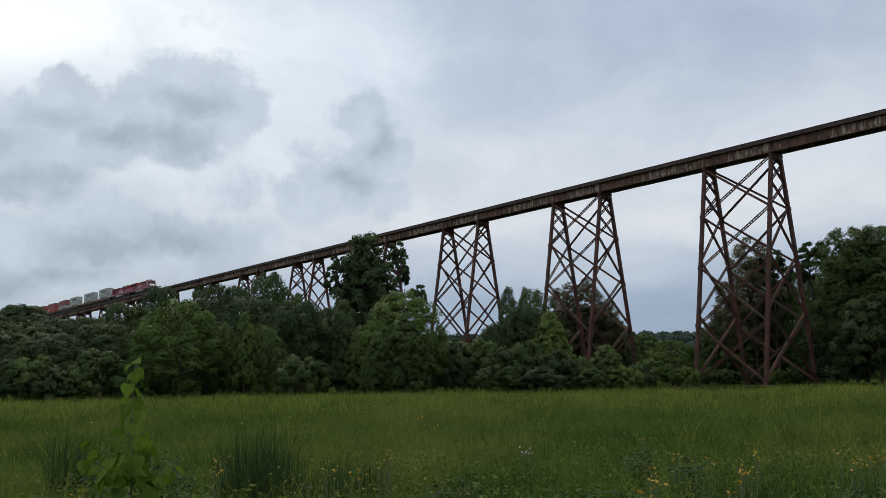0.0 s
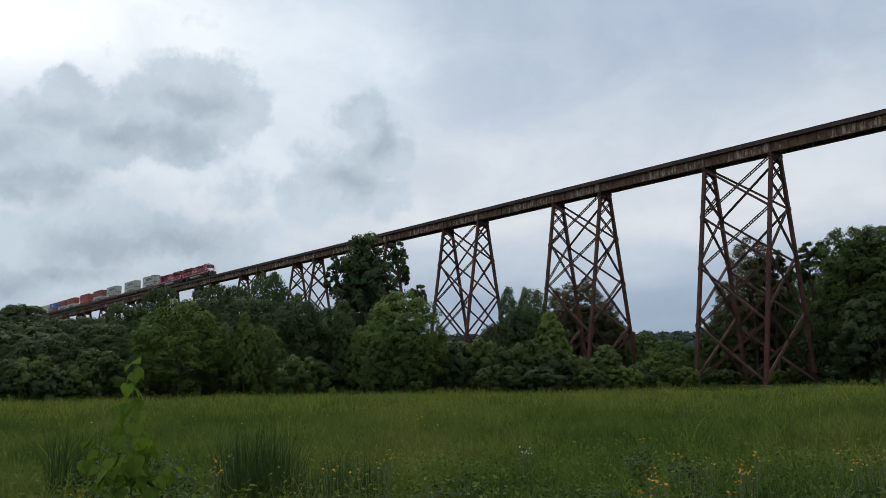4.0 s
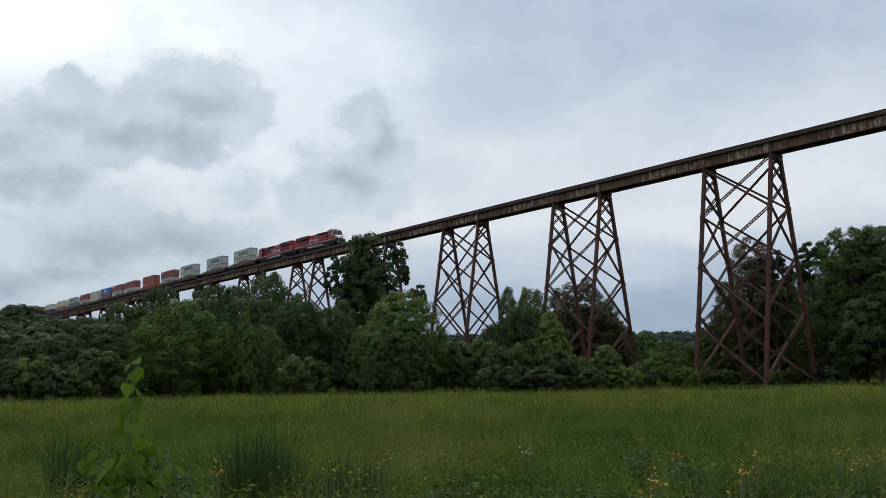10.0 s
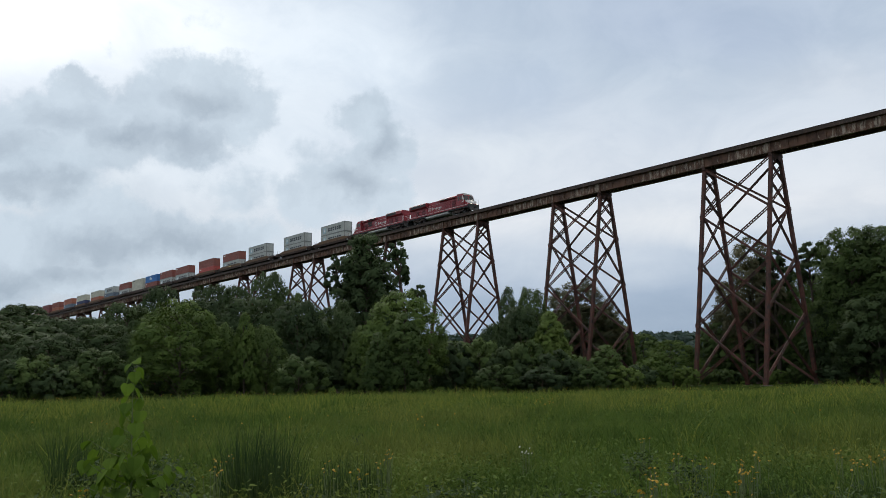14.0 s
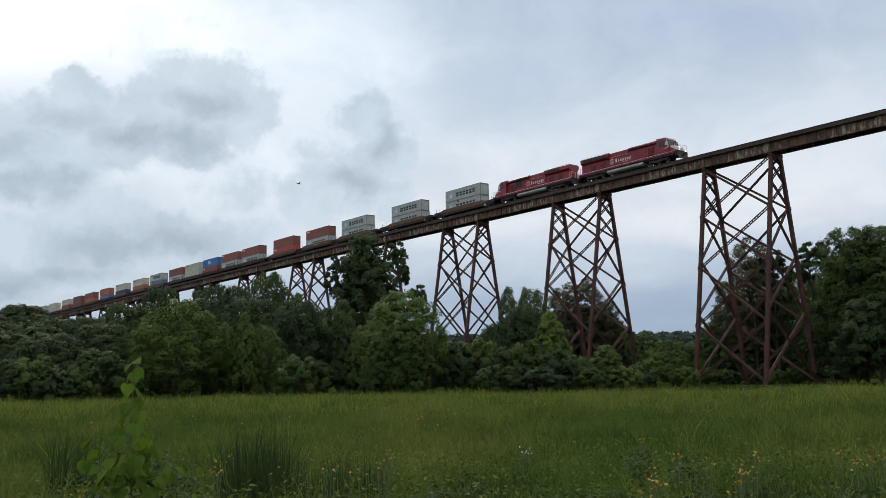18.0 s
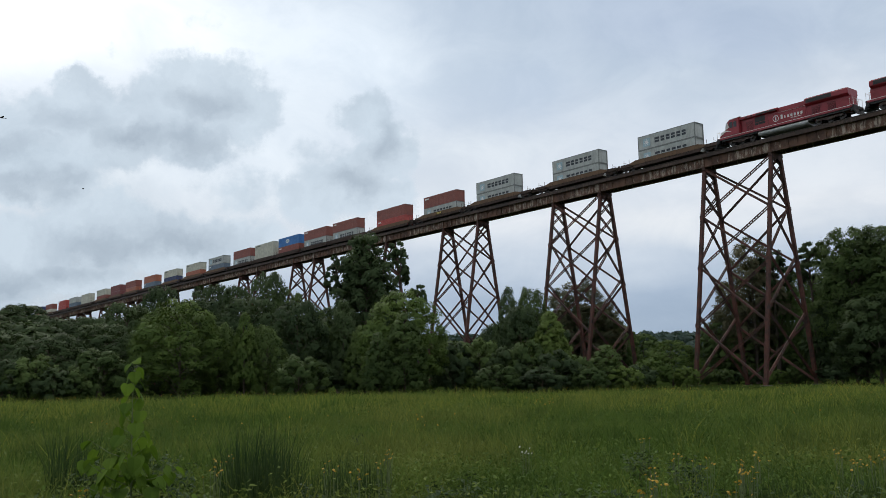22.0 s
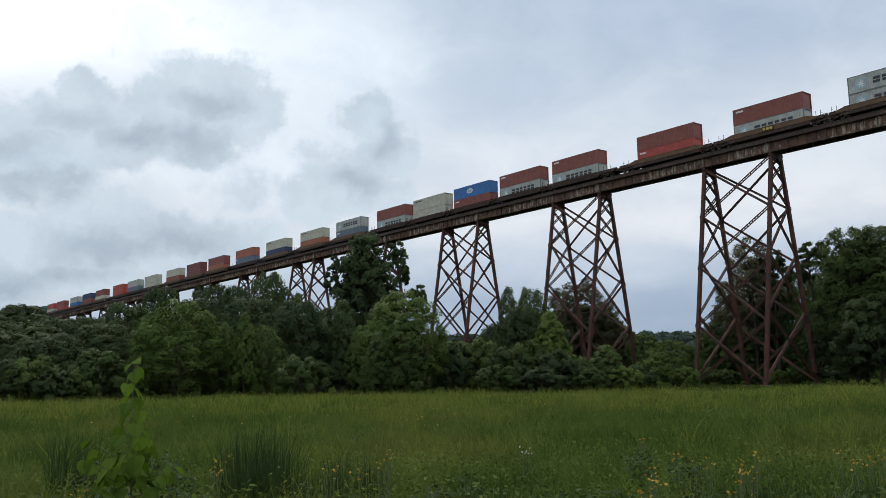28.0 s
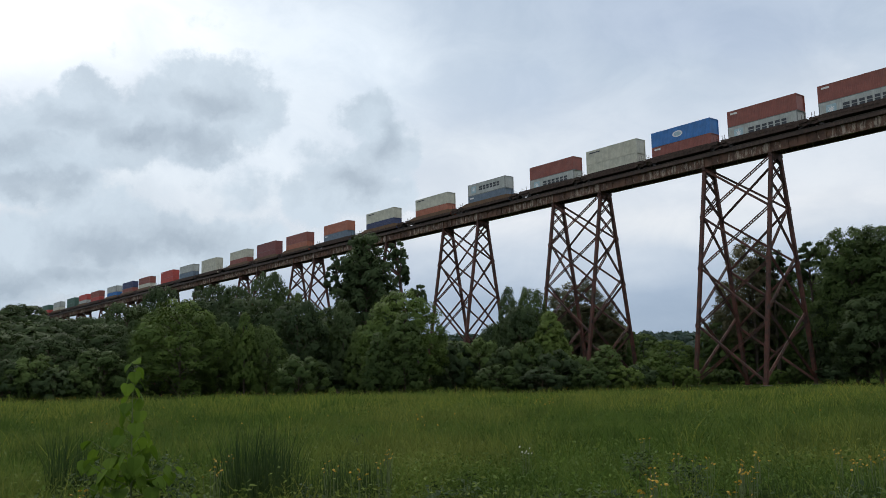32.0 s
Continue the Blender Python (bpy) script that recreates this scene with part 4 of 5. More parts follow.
# darker copy of the red, the shade of hood recesses painted in
LOCO_SHADE = plain("locomotive_shaded_red", (0.075, 0.018, 0.020), 0.7, 0, 0.4, 3)
LOCO_TANK = plain("tank_grey", (0.40, 0.40, 0.39), 0.5, 0.1, 0.25, 2)
WELL = paint("well_brown", (0.150, 0.085, 0.045), 0.6, 0.75)
WELL_DARK = plain("well_dark", (0.058, 0.034, 0.026), 0.8, 0, 0.4, 2)
WHEEL = plain("wheel_steel", (0.06, 0.052, 0.048), 0.5, 0.5, 0.3, 5)
GLASS = plain("cab_glass", (0.012, 0.014, 0.016), 0.08, 0, 0.1, 2)
LETTER = plain("dark_lettering", (0.040, 0.046, 0.058), 0.6, 0, 0.1, 2)
SKYBLUE = plain("light_blue_mark", (0.36, 0.50, 0.56), 0.6, 0, 0.1, 2)
SIGN_YELLOW = plain("yellow_mark", (0.55, 0.42, 0.10), 0.6, 0, 0.1, 2)
WHITE = plain("white_mark", (0.75, 0.75, 0.74), 0.6, 0, 0.1, 2)
LAMP, lnt, lb = surface("headlight_glow", 0.3)
lb.inputs["Emission Color"].default_value = (1, 0.92, 0.75, 1)
lb.inputs["Emission Strength"].default_value = 1.6

CAR_WHEELS = []      # wheelset, direction, radius
MOVING = []          # thing, place along the train at 19 s, y, z, turn
L40, W40, H40 = 12.192, 2.438, 2.62


def container_shape():
    """Corrugated walls between corner posts and rails; one mesh for the walls, one for the frame."""
    g = Geo()
    h, w = L40 / 2, W40 / 2
    n = 40
    ys = []
    for i in range(n):
        a, b = -h + 0.14 + (2 * h - 0.28) * i / n, -h + 0.14 + (2 * h - 0.28) * (i + 1) / n
        q = (b - a) / 4
        ys += [(a, -1), (a + q, -1), (a + 2 * q, -0.968), (a + 3 * q, -0.968)]
    ys.append((h - 0.14, -1))
    out = [(x, d * (w - 0.012)) for x, d in ys]
    back = [(x, -y) for x, y in reversed(out)]
    loop = out + back
    k = len(loop)
    v = [(x, y, z) for z in (0.12, H40 - 0.06) for x, y in loop]
    g.add(v, [(i, (i + 1) % k, k + (i + 1) % k, k + i) for i in range(k)])
    g.box(-h + 0.05, -w + 0.05, H40 - 0.07, h - 0.05, w - 0.05, H40 - 0.03)
    g.box(-h + 0.05, -w + 0.05, 0.10, h - 0.05, w - 0.05, 0.14)
    f = Geo()
    for sx in (-1, 1):
        for sy in (-1, 1):
            f.box(min(sx * h, sx * (h - 0.16)), min(sy * w, sy * (w - 0.10)), 0, max(sx * h, sx * (h - 0.16)), max(sy * w, sy * (w - 0.10)), H40)
    for sy in (-1, 1):
        for z0, z1 in ((0.02, 0.15), (H40 - 0.10, H40 - 0.01)):
            f.box(-h + 0.16, min(sy * (w - 0.004), sy * (w - 0.09)), z0, h - 0.16, max(sy * (w - 0.004), sy * (w - 0.09)), z1)
    for sx in (-1, 1):
        for z0, z1 in ((0.02, 0.15), (H40 - 0.10, H40 - 0.01)):
            f.box(min(sx * (h - 0.004), sx * (h - 0.1)), -w + 0.1, z0, max(sx * (h - 0.004), sx * (h - 0.1)), w - 0.1, z1)
    return g, f


BOX_WALLS, BOX_FRAME = container_shape()
DOORS = Geo()
for e in (-1, 1):
    DOORS.box(-L40 / 2 + 0.03, e * 0.555 - 0.53, 0.15, -L40 / 2 + 0.09, e * 0.555 + 0.53, H40 - 0.10)
RODS = Geo()
for y in (-0.85, -0.3, 0.3, 0.85):
    RODS.tube((-L40 / 2 + 0.01, y, 0.1), (-L40 / 2 + 0.01, y, H40 - 0.08), 0.02, n=6)
MESHES = {}


def shared(key, geo, material, bevel=0.0):
    if key not in MESHES:
        me = geo.mesh(key[0], bevel)
        me.materials.append(material)
        MESHES[key] = me
    return MESHES[key]


def star(r0, r1, n):
    return [((r1 if i % 2 else r0) * math.sin(math.pi * i / n), (r1 if i % 2 else r0) * math.cos(math.pi * i / n)) for i in range(2 * n)]


def container(colour, marks, label):
    """A 40-foot container, its floor at z = 0."""
    t = thing("container", None, label, "shipping container", "containers on the train")
    part("corrugated_body", shared(("corrugated_body", colour.name), BOX_WALLS, colour), None, t)
    part("frame", shared(("frame", colour.name), BOX_FRAME, BOX_SHADED_EDGE if colour is BOX_GREY else colour), None, t)
    part("door", shared(("door", colour.name), DOORS, colour), None, t)
    part("lock_rods", shared(("lock_rods",), RODS, LOCO_TANK), None, t)
    y0 = -W40 / 2
    if marks == "bars":
        # a brand's name, as plain blocks of its size, and its mark
        part("mark", shared(("mark",), Geo().box(-4.95, y0 - 0.010, 0.55, -3.35, y0 + 0.002, 2.05), SKYBLUE), None, t, "light blue square mark")
        part("star", shared(("star",), Geo().prism([(x - 4.15, z + 1.3) for x, z in star(0.66, 0.24, 7)], y0 - 0.018, y0 - 0.011, 1), WHITE), None, t, "white star mark")
        for i in range(6):
            g = Geo()
            x = -2.3 + i * 1.12 + (0.12 if i else -0.08)
            wide = 1.0 if i == 0 else 0.80
            for z in (0.86, 1.38):
                g.box(x, y0 - 0.010, z, x + wide, y0 + 0.002, z + 0.40)
            part("lettering", shared(("lettering", str(i)), g, LETTER), None, t, "dark block of lettering")
    elif marks == "small":
        part("lettering", shared(("lettering", "s"), Geo().box(-5.5, y0 - 0.01, 1.95, -4.2, y0 + 0.002, 2.25), WHITE), None, t, "small pale block of lettering")
    elif marks == "wide":
        part("lettering", shared(("lettering", "w"), Geo().box(-5.4, y0 - 0.01, 2.02, -2.6, y0 + 0.002, 2.22), LETTER), None, t, "thin dark line of lettering")
    elif marks == "oval":
        n = 20
        part("mark", shared(("mark", "oval"), Geo().prism([(1.05 * math.cos(2 * math.pi * i / n) - 0.5, 0.55 * math.sin(2 * math.pi * i / n) + 1.35) for i in range(n)], y0 - 0.011, y0, 1), WHITE), None, t, "pale oval mark")
        part("mark", shared(("mark", "oval2"), Geo().prism([(0.75 * math.cos(2 * math.pi * i / n) - 0.5, 0.36 * math.sin(2 * math.pi * i / n) + 1.35) for i in range(n)], y0 - 0.019, y0 - 0.012, 1), SKYBLUE), None, t)
    return t


def truck(parent, x, axles, wheelbase, r, name="truck"):
    """A bogie: side frames, springs, and wheels on axles. Returns the axles."""
    h = wheelbase * (axles - 1) / 2
    g = Geo()
    for s in (-1, 1):
        g.prism(((-h - 0.35, r + 0.02), (-h - 0.25, r + 0.32), (-0.5, r + 0.36), (0.5, r + 0.36), (h + 0.25, r + 0.32), (h + 0.35, r + 0.02), (h * 0.5, r - 0.06), (0.3, r - 0.22), (-0.3, r - 0.22), (-h * 0.5, r - 0.06)), s * 1.05 - 0.09, s * 1.05 + 0.09, 1)
    g.box(-0.22, -1.0, r - 0.05, 0.22, 1.0, r + 0.3)
    b = part(name, shared((name, str(axles)), g, WELL_DARK, 0.02), None, parent, m=pose(x, 0, 0))
    made = []
    g = Geo()
    for s in (-1, 1):
        y = s * 0.755
        g.tube((0, y - 0.065, 0), (0, y + 0.065, 0), r, n=20)
        g.tube((0, y - s * 0.09, 0), (0, y - s * 0.06, 0), r + 0.03, n=20)
        g.tube((0, s * 1.0, 0), (0, s * 1.2, 0), 0.14, n=8)
    g.tube((0, -1.0, 0), (0, 1.0, 0), 0.09, n=8)
    me = shared(("wheelset", str(r)), g, WHEEL)
    for i in range(axles):
        made.append(part("wheelset", me, None, b, m=pose(-h + wheelbase * i, 0, r)))
    return made


def well_car(length, gap_front, gap_back, colour, deep):
    """A container well car: two deep side walls, end platforms with railings over the trucks. Its middle is under the container."""
    t = thing("well_car", None, "rusty brown container well car" if deep else "dark weathered container well car", "railway car", "cars of the train")
    h = length / 2
    low = 0.0 if deep else 0.30
    for s in (-1, 1):
        g = Geo().prism(((-h - 0.5, 1.02), (-h + 0.2, 0.86), (h - 0.2, 0.86), (h + 0.5, 1.02), (h + 0.5, 1.28 - low * 0.4), (h - 0.9, 1.60 - low), (-h + 0.9, 1.60 - low), (-h - 0.5, 1.28 - low * 0.4)), s * 1.40 - 0.08, s * 1.40 + 0.08, 1)
        part("side_wall", g, colour, t, bevel=0.03)
        # lower half of the wall, its shade put in as a darker colour
        g = Geo().prism(((-h, 0.90), (-h + 0.7, 0.30), (h - 0.7, 0.30), (h, 0.90)), s * 1.36 - 0.05, s * 1.36 + 0.05, 1)
        part("sill", g, WELL_DARK, t, "lower part of the side wall, coloured dark for shade", bevel=0.02)
        part("top_chord", Geo().box(-h + 0.9, s * 1.42 - 0.10, 1.56 - low, h - 0.9, s * 1.42 + 0.10, 1.63 - low), colour, t)
        n = 9
        for i in range(n):
            x = -h + 1.6 + (length - 3.2) * i / (n - 1)
            part("rib", shared(("rib", colour.name), Geo().box(-0.05, -0.03, 0, 0.05, 0.03, 0.80), WELL_DARK), None, t, m=pose(x, s * 1.45, 0.36))
    part("floor", Geo().box(-h + 1.0, -1.3, 0.42, h - 1.0, 1.3, 0.5), WELL_DARK, t)
    for e, gap in ((1, gap_front), (-1, gap_back)):
        g = Geo()
        a, b = sorted((e * (h - 0.3), e * (h + gap)))
        g.box(a, -0.6, 0.72, b, 0.6, 1.25)
        for sy in (-1, 1):
            g.box(min(e * (h - 0.3), e * (h + gap * 0.85)), sy * 1.3 - 0.1, 0.78, max(e * (h - 0.3), e * (h + gap * 0.85)), sy * 1.3 + 0.1, 1.3)
        g.box(min(e * (h - 0.2), e * (h + gap * 0.8)), -1.4, 1.22, max(e * (h - 0.2), e * (h + gap * 0.8)), 1.4, 1.3)
        part("end_platform", g, WELL_DARK, t)
        for y in (-1.3, 1.3):
            for x in (0.2, 0.6):
                part("railing_post", shared(("car_post",), Geo().tube((0, 0, 1.28), (0, 0, 2.1), 0.035, n=6), WELL_DARK), None, t, "thin upright steel post", m=pose(e * (h + gap * x), y, 0))
        part("railing", Geo().tube((e * (h + gap * 0.6), -1.3, 1.7), (e * (h + gap * 0.6), 1.3, 1.7), 0.025, n=6), WELL_DARK, t)
        g = Geo().tube((e * (h + gap * 0.5), 0.75, 1.75), (e * (h + gap * 0.5), 0.80, 1.75), 0.28, n=14)
        part("brake_wheel", g, WELL_DARK, t)
        for q in truck(t, e * (h + gap * 0.35), 2, 1.75, 0.46):
            CAR_WHEELS.append((q, 1, 0.46))
    return t


def locomotive(label):
    """A six-axle road diesel, its nose towards +x, rails at z = 0."""
    t = thing("locomotive", None, label, "locomotive", "locomotives of the train")
    # underframe, walkways and pilots
    part("underframe", Geo().box(-11.3, -1.5, 1.25, 11.0, 1.5, 1.62), LOCO_RED, t, bevel=0.03)
    for s in (-1, 1):
        part("sill_stripe", Geo().box(-11.25, s * 1.508 - 0.006, 1.545, 10.9, s * 1.508 + 0.006, 1.61), LOCO_WHITE, t, "thin white stripe")
    for e in (-1, 1):
        a, b = sorted((e * 11.0, e * 11.55))
        part("pilot", Geo().box(a, -1.45, 0.75, b, 1.45, 1.6), LOCO_DARK, t, bevel=0.04)
        part("plow", Geo().prism(((e * 11.55, 0.95), (e * 11.95, 0.18), (e * 11.75, 0.15), (e * 11.4, 0.8)), -1.4, 1.4, 1), LOCO_DARK, t)
        part("coupler", Geo().box(min(e * 11.5, e * 12.2), -0.16, 0.75, max(e * 11.5, e * 12.2), 0.16, 1.08), LOCO_DARK, t, bevel=0.05)
        for s in (-1, 1):
            for i in range(4):
                part("step", shared(("step", str(e)), Geo().box(min(e * 10.9, e * 11.4), -0.2, 0, max(e * 10.9, e * 11.4), 0.2, 0.04), LOCO_DARK), None, t, m=pose(0, s * 1.3, 0.4 + i * 0.3))
    # engine hood in sections
    part("hood", Geo().box(-4.2, -0.95, 1.62, 7.2, 0.95, 4.28), LOCO_RED, t, bevel=0.10)
    part("rear_hood", Geo().box(-11.0, -0.95, 1.62, -4.2, 0.95, 3.33), LOCO_RED, t, bevel=0.08)
    part("radiator_housing", Geo().prism(((-1.0, 3.22), (-1.5, 3.56), (-1.5, 4.22), (-1.3, 4.40), (1.3, 4.40), (1.5, 4.22), (1.5, 3.56), (1.0, 3.22)), -10.8, -4.0), LOCO_RED, t, bevel=0.03)
    for s, a, b in ((-1, -10.2, -4.3), (1, -8.3, -4.3)):
        part("radiator_grille", Geo().box(a, s * 1.515 - 0.02, 3.64, b, s * 1.515 + 0.02, 4.24), LOCO_DARK, t, "dark radiator grille")
        for i in range(8):
            part("hood_door", shared(("hood_door",), Geo().box(-0.46, -0.02, 0, 0.46, 0.02, 1.8), LOCO_RED), None, t, m=pose(-3.4 + i * 1.05, s * 0.965, 1.75))
    part("radiator_roof", Geo().box(-10.6, -1.25, 4.38, -4.2, 1.25, 4.45), LOCO_DARK, t)
    part("brake_housing", Geo().prism(((-0.94, 3.69), (-1.36, 3.86), (-1.36, 4.15), (-1.05, 4.35), (1.05, 4.35), (1.36, 4.15), (1.36, 3.86), (0.94, 3.69)), 0.6, 7.15), LOCO_RED, t, bevel=0.03)
    for s in (-1, 1):
        part("intake_grille", Geo().box(0.8, s * 1.37 - 0.02, 3.88, 4.2, s * 1.37 + 0.02, 4.15), LOCO_DARK, t, "dark intake grille")
    part("filter_screen", Geo().box(2.9, 0.955, 2.4, 4.7, 0.995, 3.66), LOCO_DARK, t, "dark filter screen")
    part("exhaust_stack", Geo().box(-2.2, -0.5, 4.15, -0.6, 0.5, 4.40), LOCO_DARK, t, bevel=0.05)
    for x in (-9.6, -7.6, -5.6):
        part("roof_fan", shared(("roof_fan",), Geo().tube((0, 0, 0), (0, 0, 0.10), 0.7, n=20), LOCO_DARK), None, t, m=pose(x, 0, 4.45))
    # cab and nose
    cab = part("cab", Geo().prism(((7.2, 1.62), (9.85, 1.62), (9.85, 2.72), (9.45, 3.94), (9.1, 4.26), (7.2, 4.36)), -1.5, 1.5, 1), LOCO_RED, t, bevel=0.09)
    part("cab_roof", Geo().prism(((7.1, 4.34), (9.1, 4.24), (9.25, 4.15), (9.15, 4.38), (7.1, 4.48)), -1.3, 1.3, 1), LOCO_TANK, cab, "pale grey cab roof")
    for s in (-1, 1):
        for x in (7.65, 8.4):
            part("side_window", Geo().box(x, s * 1.507 - 0.012, 2.92, x + 0.58, s * 1.507 + 0.012, 3.82), GLASS, cab, "dark side window")
        part("cab_door", Geo().box(6.5, s * 0.97 - 0.02, 1.65, 7.12, s * 0.97 + 0.02, 3.69), LOCO_RED, t)
        part("number_board", Geo().box(9.32, s * 0.9 - 0.28, 3.98, 9.5, s * 0.9 + 0.28, 4.19), LOCO_WHITE, cab, "pale number board")
    for s in (-1, 1):
        g = Geo().add([(9.865, s * 0.12, 2.80), (9.865, s * 1.36, 2.80), (9.50, s * 1.36, 3.87), (9.50, s * 0.12, 3.87), (9.81, s * 0.12, 2.78), (9.81, s * 1.36, 2.78), (9.45, s * 1.36, 3.85), (9.45, s * 0.12, 3.85)],
                      ((0, 1, 2, 3), (7, 6, 5, 4), (0, 4, 5, 1), (1, 5, 6, 2), (2, 6, 7, 3), (3, 7, 4, 0)))
        part("windscreen", g, GLASS, cab, "dark windscreen")
    nose = part("nose", Geo().prism(((9.85, 1.62), (11.0, 1.62), (11.0, 2.25), (10.75, 2.62), (9.85, 2.80)), -1.25, 1.25, 1), LOCO_WHITE, t, "pale grey nose with a red base", bevel=0.10)
    part("nose_band", Geo().prism(((9.8, 1.6), (11.03, 1.6), (11.03, 1.9), (9.8, 2.55)), -1.262, 1.262, 1), LOCO_RED, nose)
    for s in (-1, 1):
        part("cab_flash", Geo().prism(((8.6, 2.25), (9.86, 2.45), (9.86, 2.72), (9.5, 2.6)), s * 1.508 - 0.006, s * 1.508 + 0.006, 1), LOCO_WHITE, cab, "white flash")
        part("headlight", Geo().tube((10.88, s * 0.14, 2.45), (10.98, s * 0.14, 2.42), 0.075, n=12), LAMP, nose, "lit round headlight")
        part("ditch_light", Geo().tube((11.48, s * 0.85, 1.72), (11.6, s * 0.85, 1.72), 0.09, n=12), LAMP, t, "lit round ditch light")
        # pale sweep over the cab's lower front corner, small high windows behind the cab, louvres on panels coloured
        # dark like shaded recesses
        part("cab_sweep", Geo().prism(((9.0, 3.05), (9.80, 2.72), (9.80, 2.98), (9.52, 3.90), (9.40, 3.90)), s * 1.510 - 0.006, s * 1.510 + 0.006, 1), LOCO_WHITE, cab, "white sweep")
        for x in (4.9, 5.7):
            part("hood_window", Geo().box(x, s * 1.372 - 0.012, 3.92, x + 0.42, s * 1.372 + 0.012, 4.12), GLASS, t, "small dark window")
        for x, wide, z0, z1 in ((5.0, 1.2, 1.9, 3.3), (2.2, 0.7, 2.0, 2.9), (-6.2, 1.3, 1.9, 3.0), (-8.6, 1.2, 1.9, 3.0)):
            louvre = part("louvre_panel", Geo().box(x, s * 0.972 - 0.012, z0, x + wide, s * 0.972 + 0.012, z1), LOCO_SHADE, t, "dark louvred panel")
            for i in range(int((z1 - z0) / 0.12)):
                part("louvre", shared(("louvre", str(wide)), Geo().box(0, -0.02, 0, wide - 0.12, 0.02, 0.05), LOCO_RED), None, louvre, m=pose(x + 0.06, s * 0.99, z0 + 0.06 + i * 0.12))
        part("handrail", Geo().tube((-4.0, s * 1.02, 3.45), (0.5, s * 1.02, 3.45), 0.02, n=6), LOCO_WHITE, t, "thin pale handrail")
        part("wheel_housing", Geo().box(-10.9, s * 1.30 - 0.06, 0.95, -4.6, s * 1.30 + 0.06, 1.26), LOCO_DARK, t)
        part("wheel_housing", Geo().box(4.9, s * 1.30 - 0.06, 0.95, 10.6, s * 1.30 + 0.06, 1.26), LOCO_DARK, t)
    part("horn", Geo().tube((6.2, 0.3, 4.42), (6.9, 0.3, 4.46), 0.05, 0.09, 8), LOCO_TANK, t)
    part("air_conditioner", Geo().box(7.5, -0.55, 4.44, 8.6, 0.55, 4.62), LOCO_TANK, cab, "pale roof box", bevel=0.05)
    # railings
    for s in (-1, 1):
        n = 12
        for i in range(n):
            part("railing_post", shared(("railing_post",), Geo().tube((0, 0, 0), (0, 0, 1.05), 0.020, n=6), LOCO_RED), None, t, m=pose(-10.9 + 17.9 * i / (n - 1), s * 1.45, 1.62))
        part("railing", Geo().tube((-10.9, s * 1.45, 2.66), (7.0, s * 1.45, 2.66), 0.024, n=6), LOCO_RED, t)
        for e in (-1, 1):
            g = Geo()
            for x, h in ((11.45, 1.15), (10.95, 1.1)):
                g.tube((e * x, s * 1.35, 1.6), (e * x, s * 1.35, 1.6 + h), 0.03, n=6)
            g.tube((e * 11.45, s * 1.35, 2.7), (e * 11.45, s * 0.3, 2.7), 0.03, n=6)
            g.tube((e * 11.45, s * 0.3, 2.7), (e * 11.45, s * 0.3, 1.6), 0.03, n=6)
            part("end_railing", g, LOCO_WHITE, t, "white end railing")
    # below the frame
    g = Geo()
    n = 16
    g.prism([(1.42 * math.copysign(abs(math.cos(2 * math.pi * i / n)) ** 0.6, math.cos(2 * math.pi * i / n)), 0.80 + 0.50 * math.sin(2 * math.pi * i / n)) for i in range(n)], -4.4, 4.0)
    part("fuel_tank", g, LOCO_TANK, t, "long pale grey fuel tank")
    for s in (-1, 1):
        part("air_reservoir", Geo().tube((4.05, s * 1.2, 1.12), (4.9, s * 1.2, 1.12), 0.18, n=12), LOCO_DARK, t)
        part("battery_box", Geo().box(-5.05, s * 1.2 - 0.25, 0.85, -4.45, s * 1.2 + 0.25, 1.25), LOCO_DARK, t)
        # the railway's mark and name, as plain white blocks
        k = 18
        at = -3.4 if s < 0 else 1.05
        part("mark", Geo().prism([(0.52 * math.cos(2 * math.pi * i / k) + at, 0.52 * math.sin(2 * math.pi * i / k) + 2.65) for i in range(k)], s * 0.992 - 0.004, s * 0.992 + 0.004, 1), LOCO_WHITE, t, "round white mark")
        part("mark_heart", Geo().prism([(0.40 * math.cos(2 * math.pi * i / k) + at, 0.40 * math.sin(2 * math.pi * i / k) + 2.65) for i in range(k)], s * 1.000 - 0.004, s * 1.000 + 0.004, 1), LOCO_RED, t)
        part("mark_bar", Geo().box(at - 0.10, s * 1.006 - 0.004, 2.35, at + 0.10, s * 1.006 + 0.004, 2.95), LOCO_WHITE, t)
        for i in range(7):
            x = at - s * (1.0 + i * 0.55)
            wide = 0.17 if i == 1 else 0.34
            g = Geo().box(x - wide / 2, s * 0.992 - 0.004, 2.36, x + wide / 2, s * 0.992 + 0.004, 3.02 if i == 0 else 2.84)
            part("lettering", g, LOCO_WHITE, t, "white block of lettering")
        part("lettering", Geo().box(at - s * 3.4 - 0.9, s * 0.992 - 0.004, 2.12, at - s * 3.4 + 0.9, s * 0.992 + 0.004, 2.2), LOCO_WHITE, t, "white line of lettering")
    turning = []
    for x in (-7.6, 7.2):
        turning += truck(t, x, 3, 1.83, 0.53, "bogie")
    return t, turning


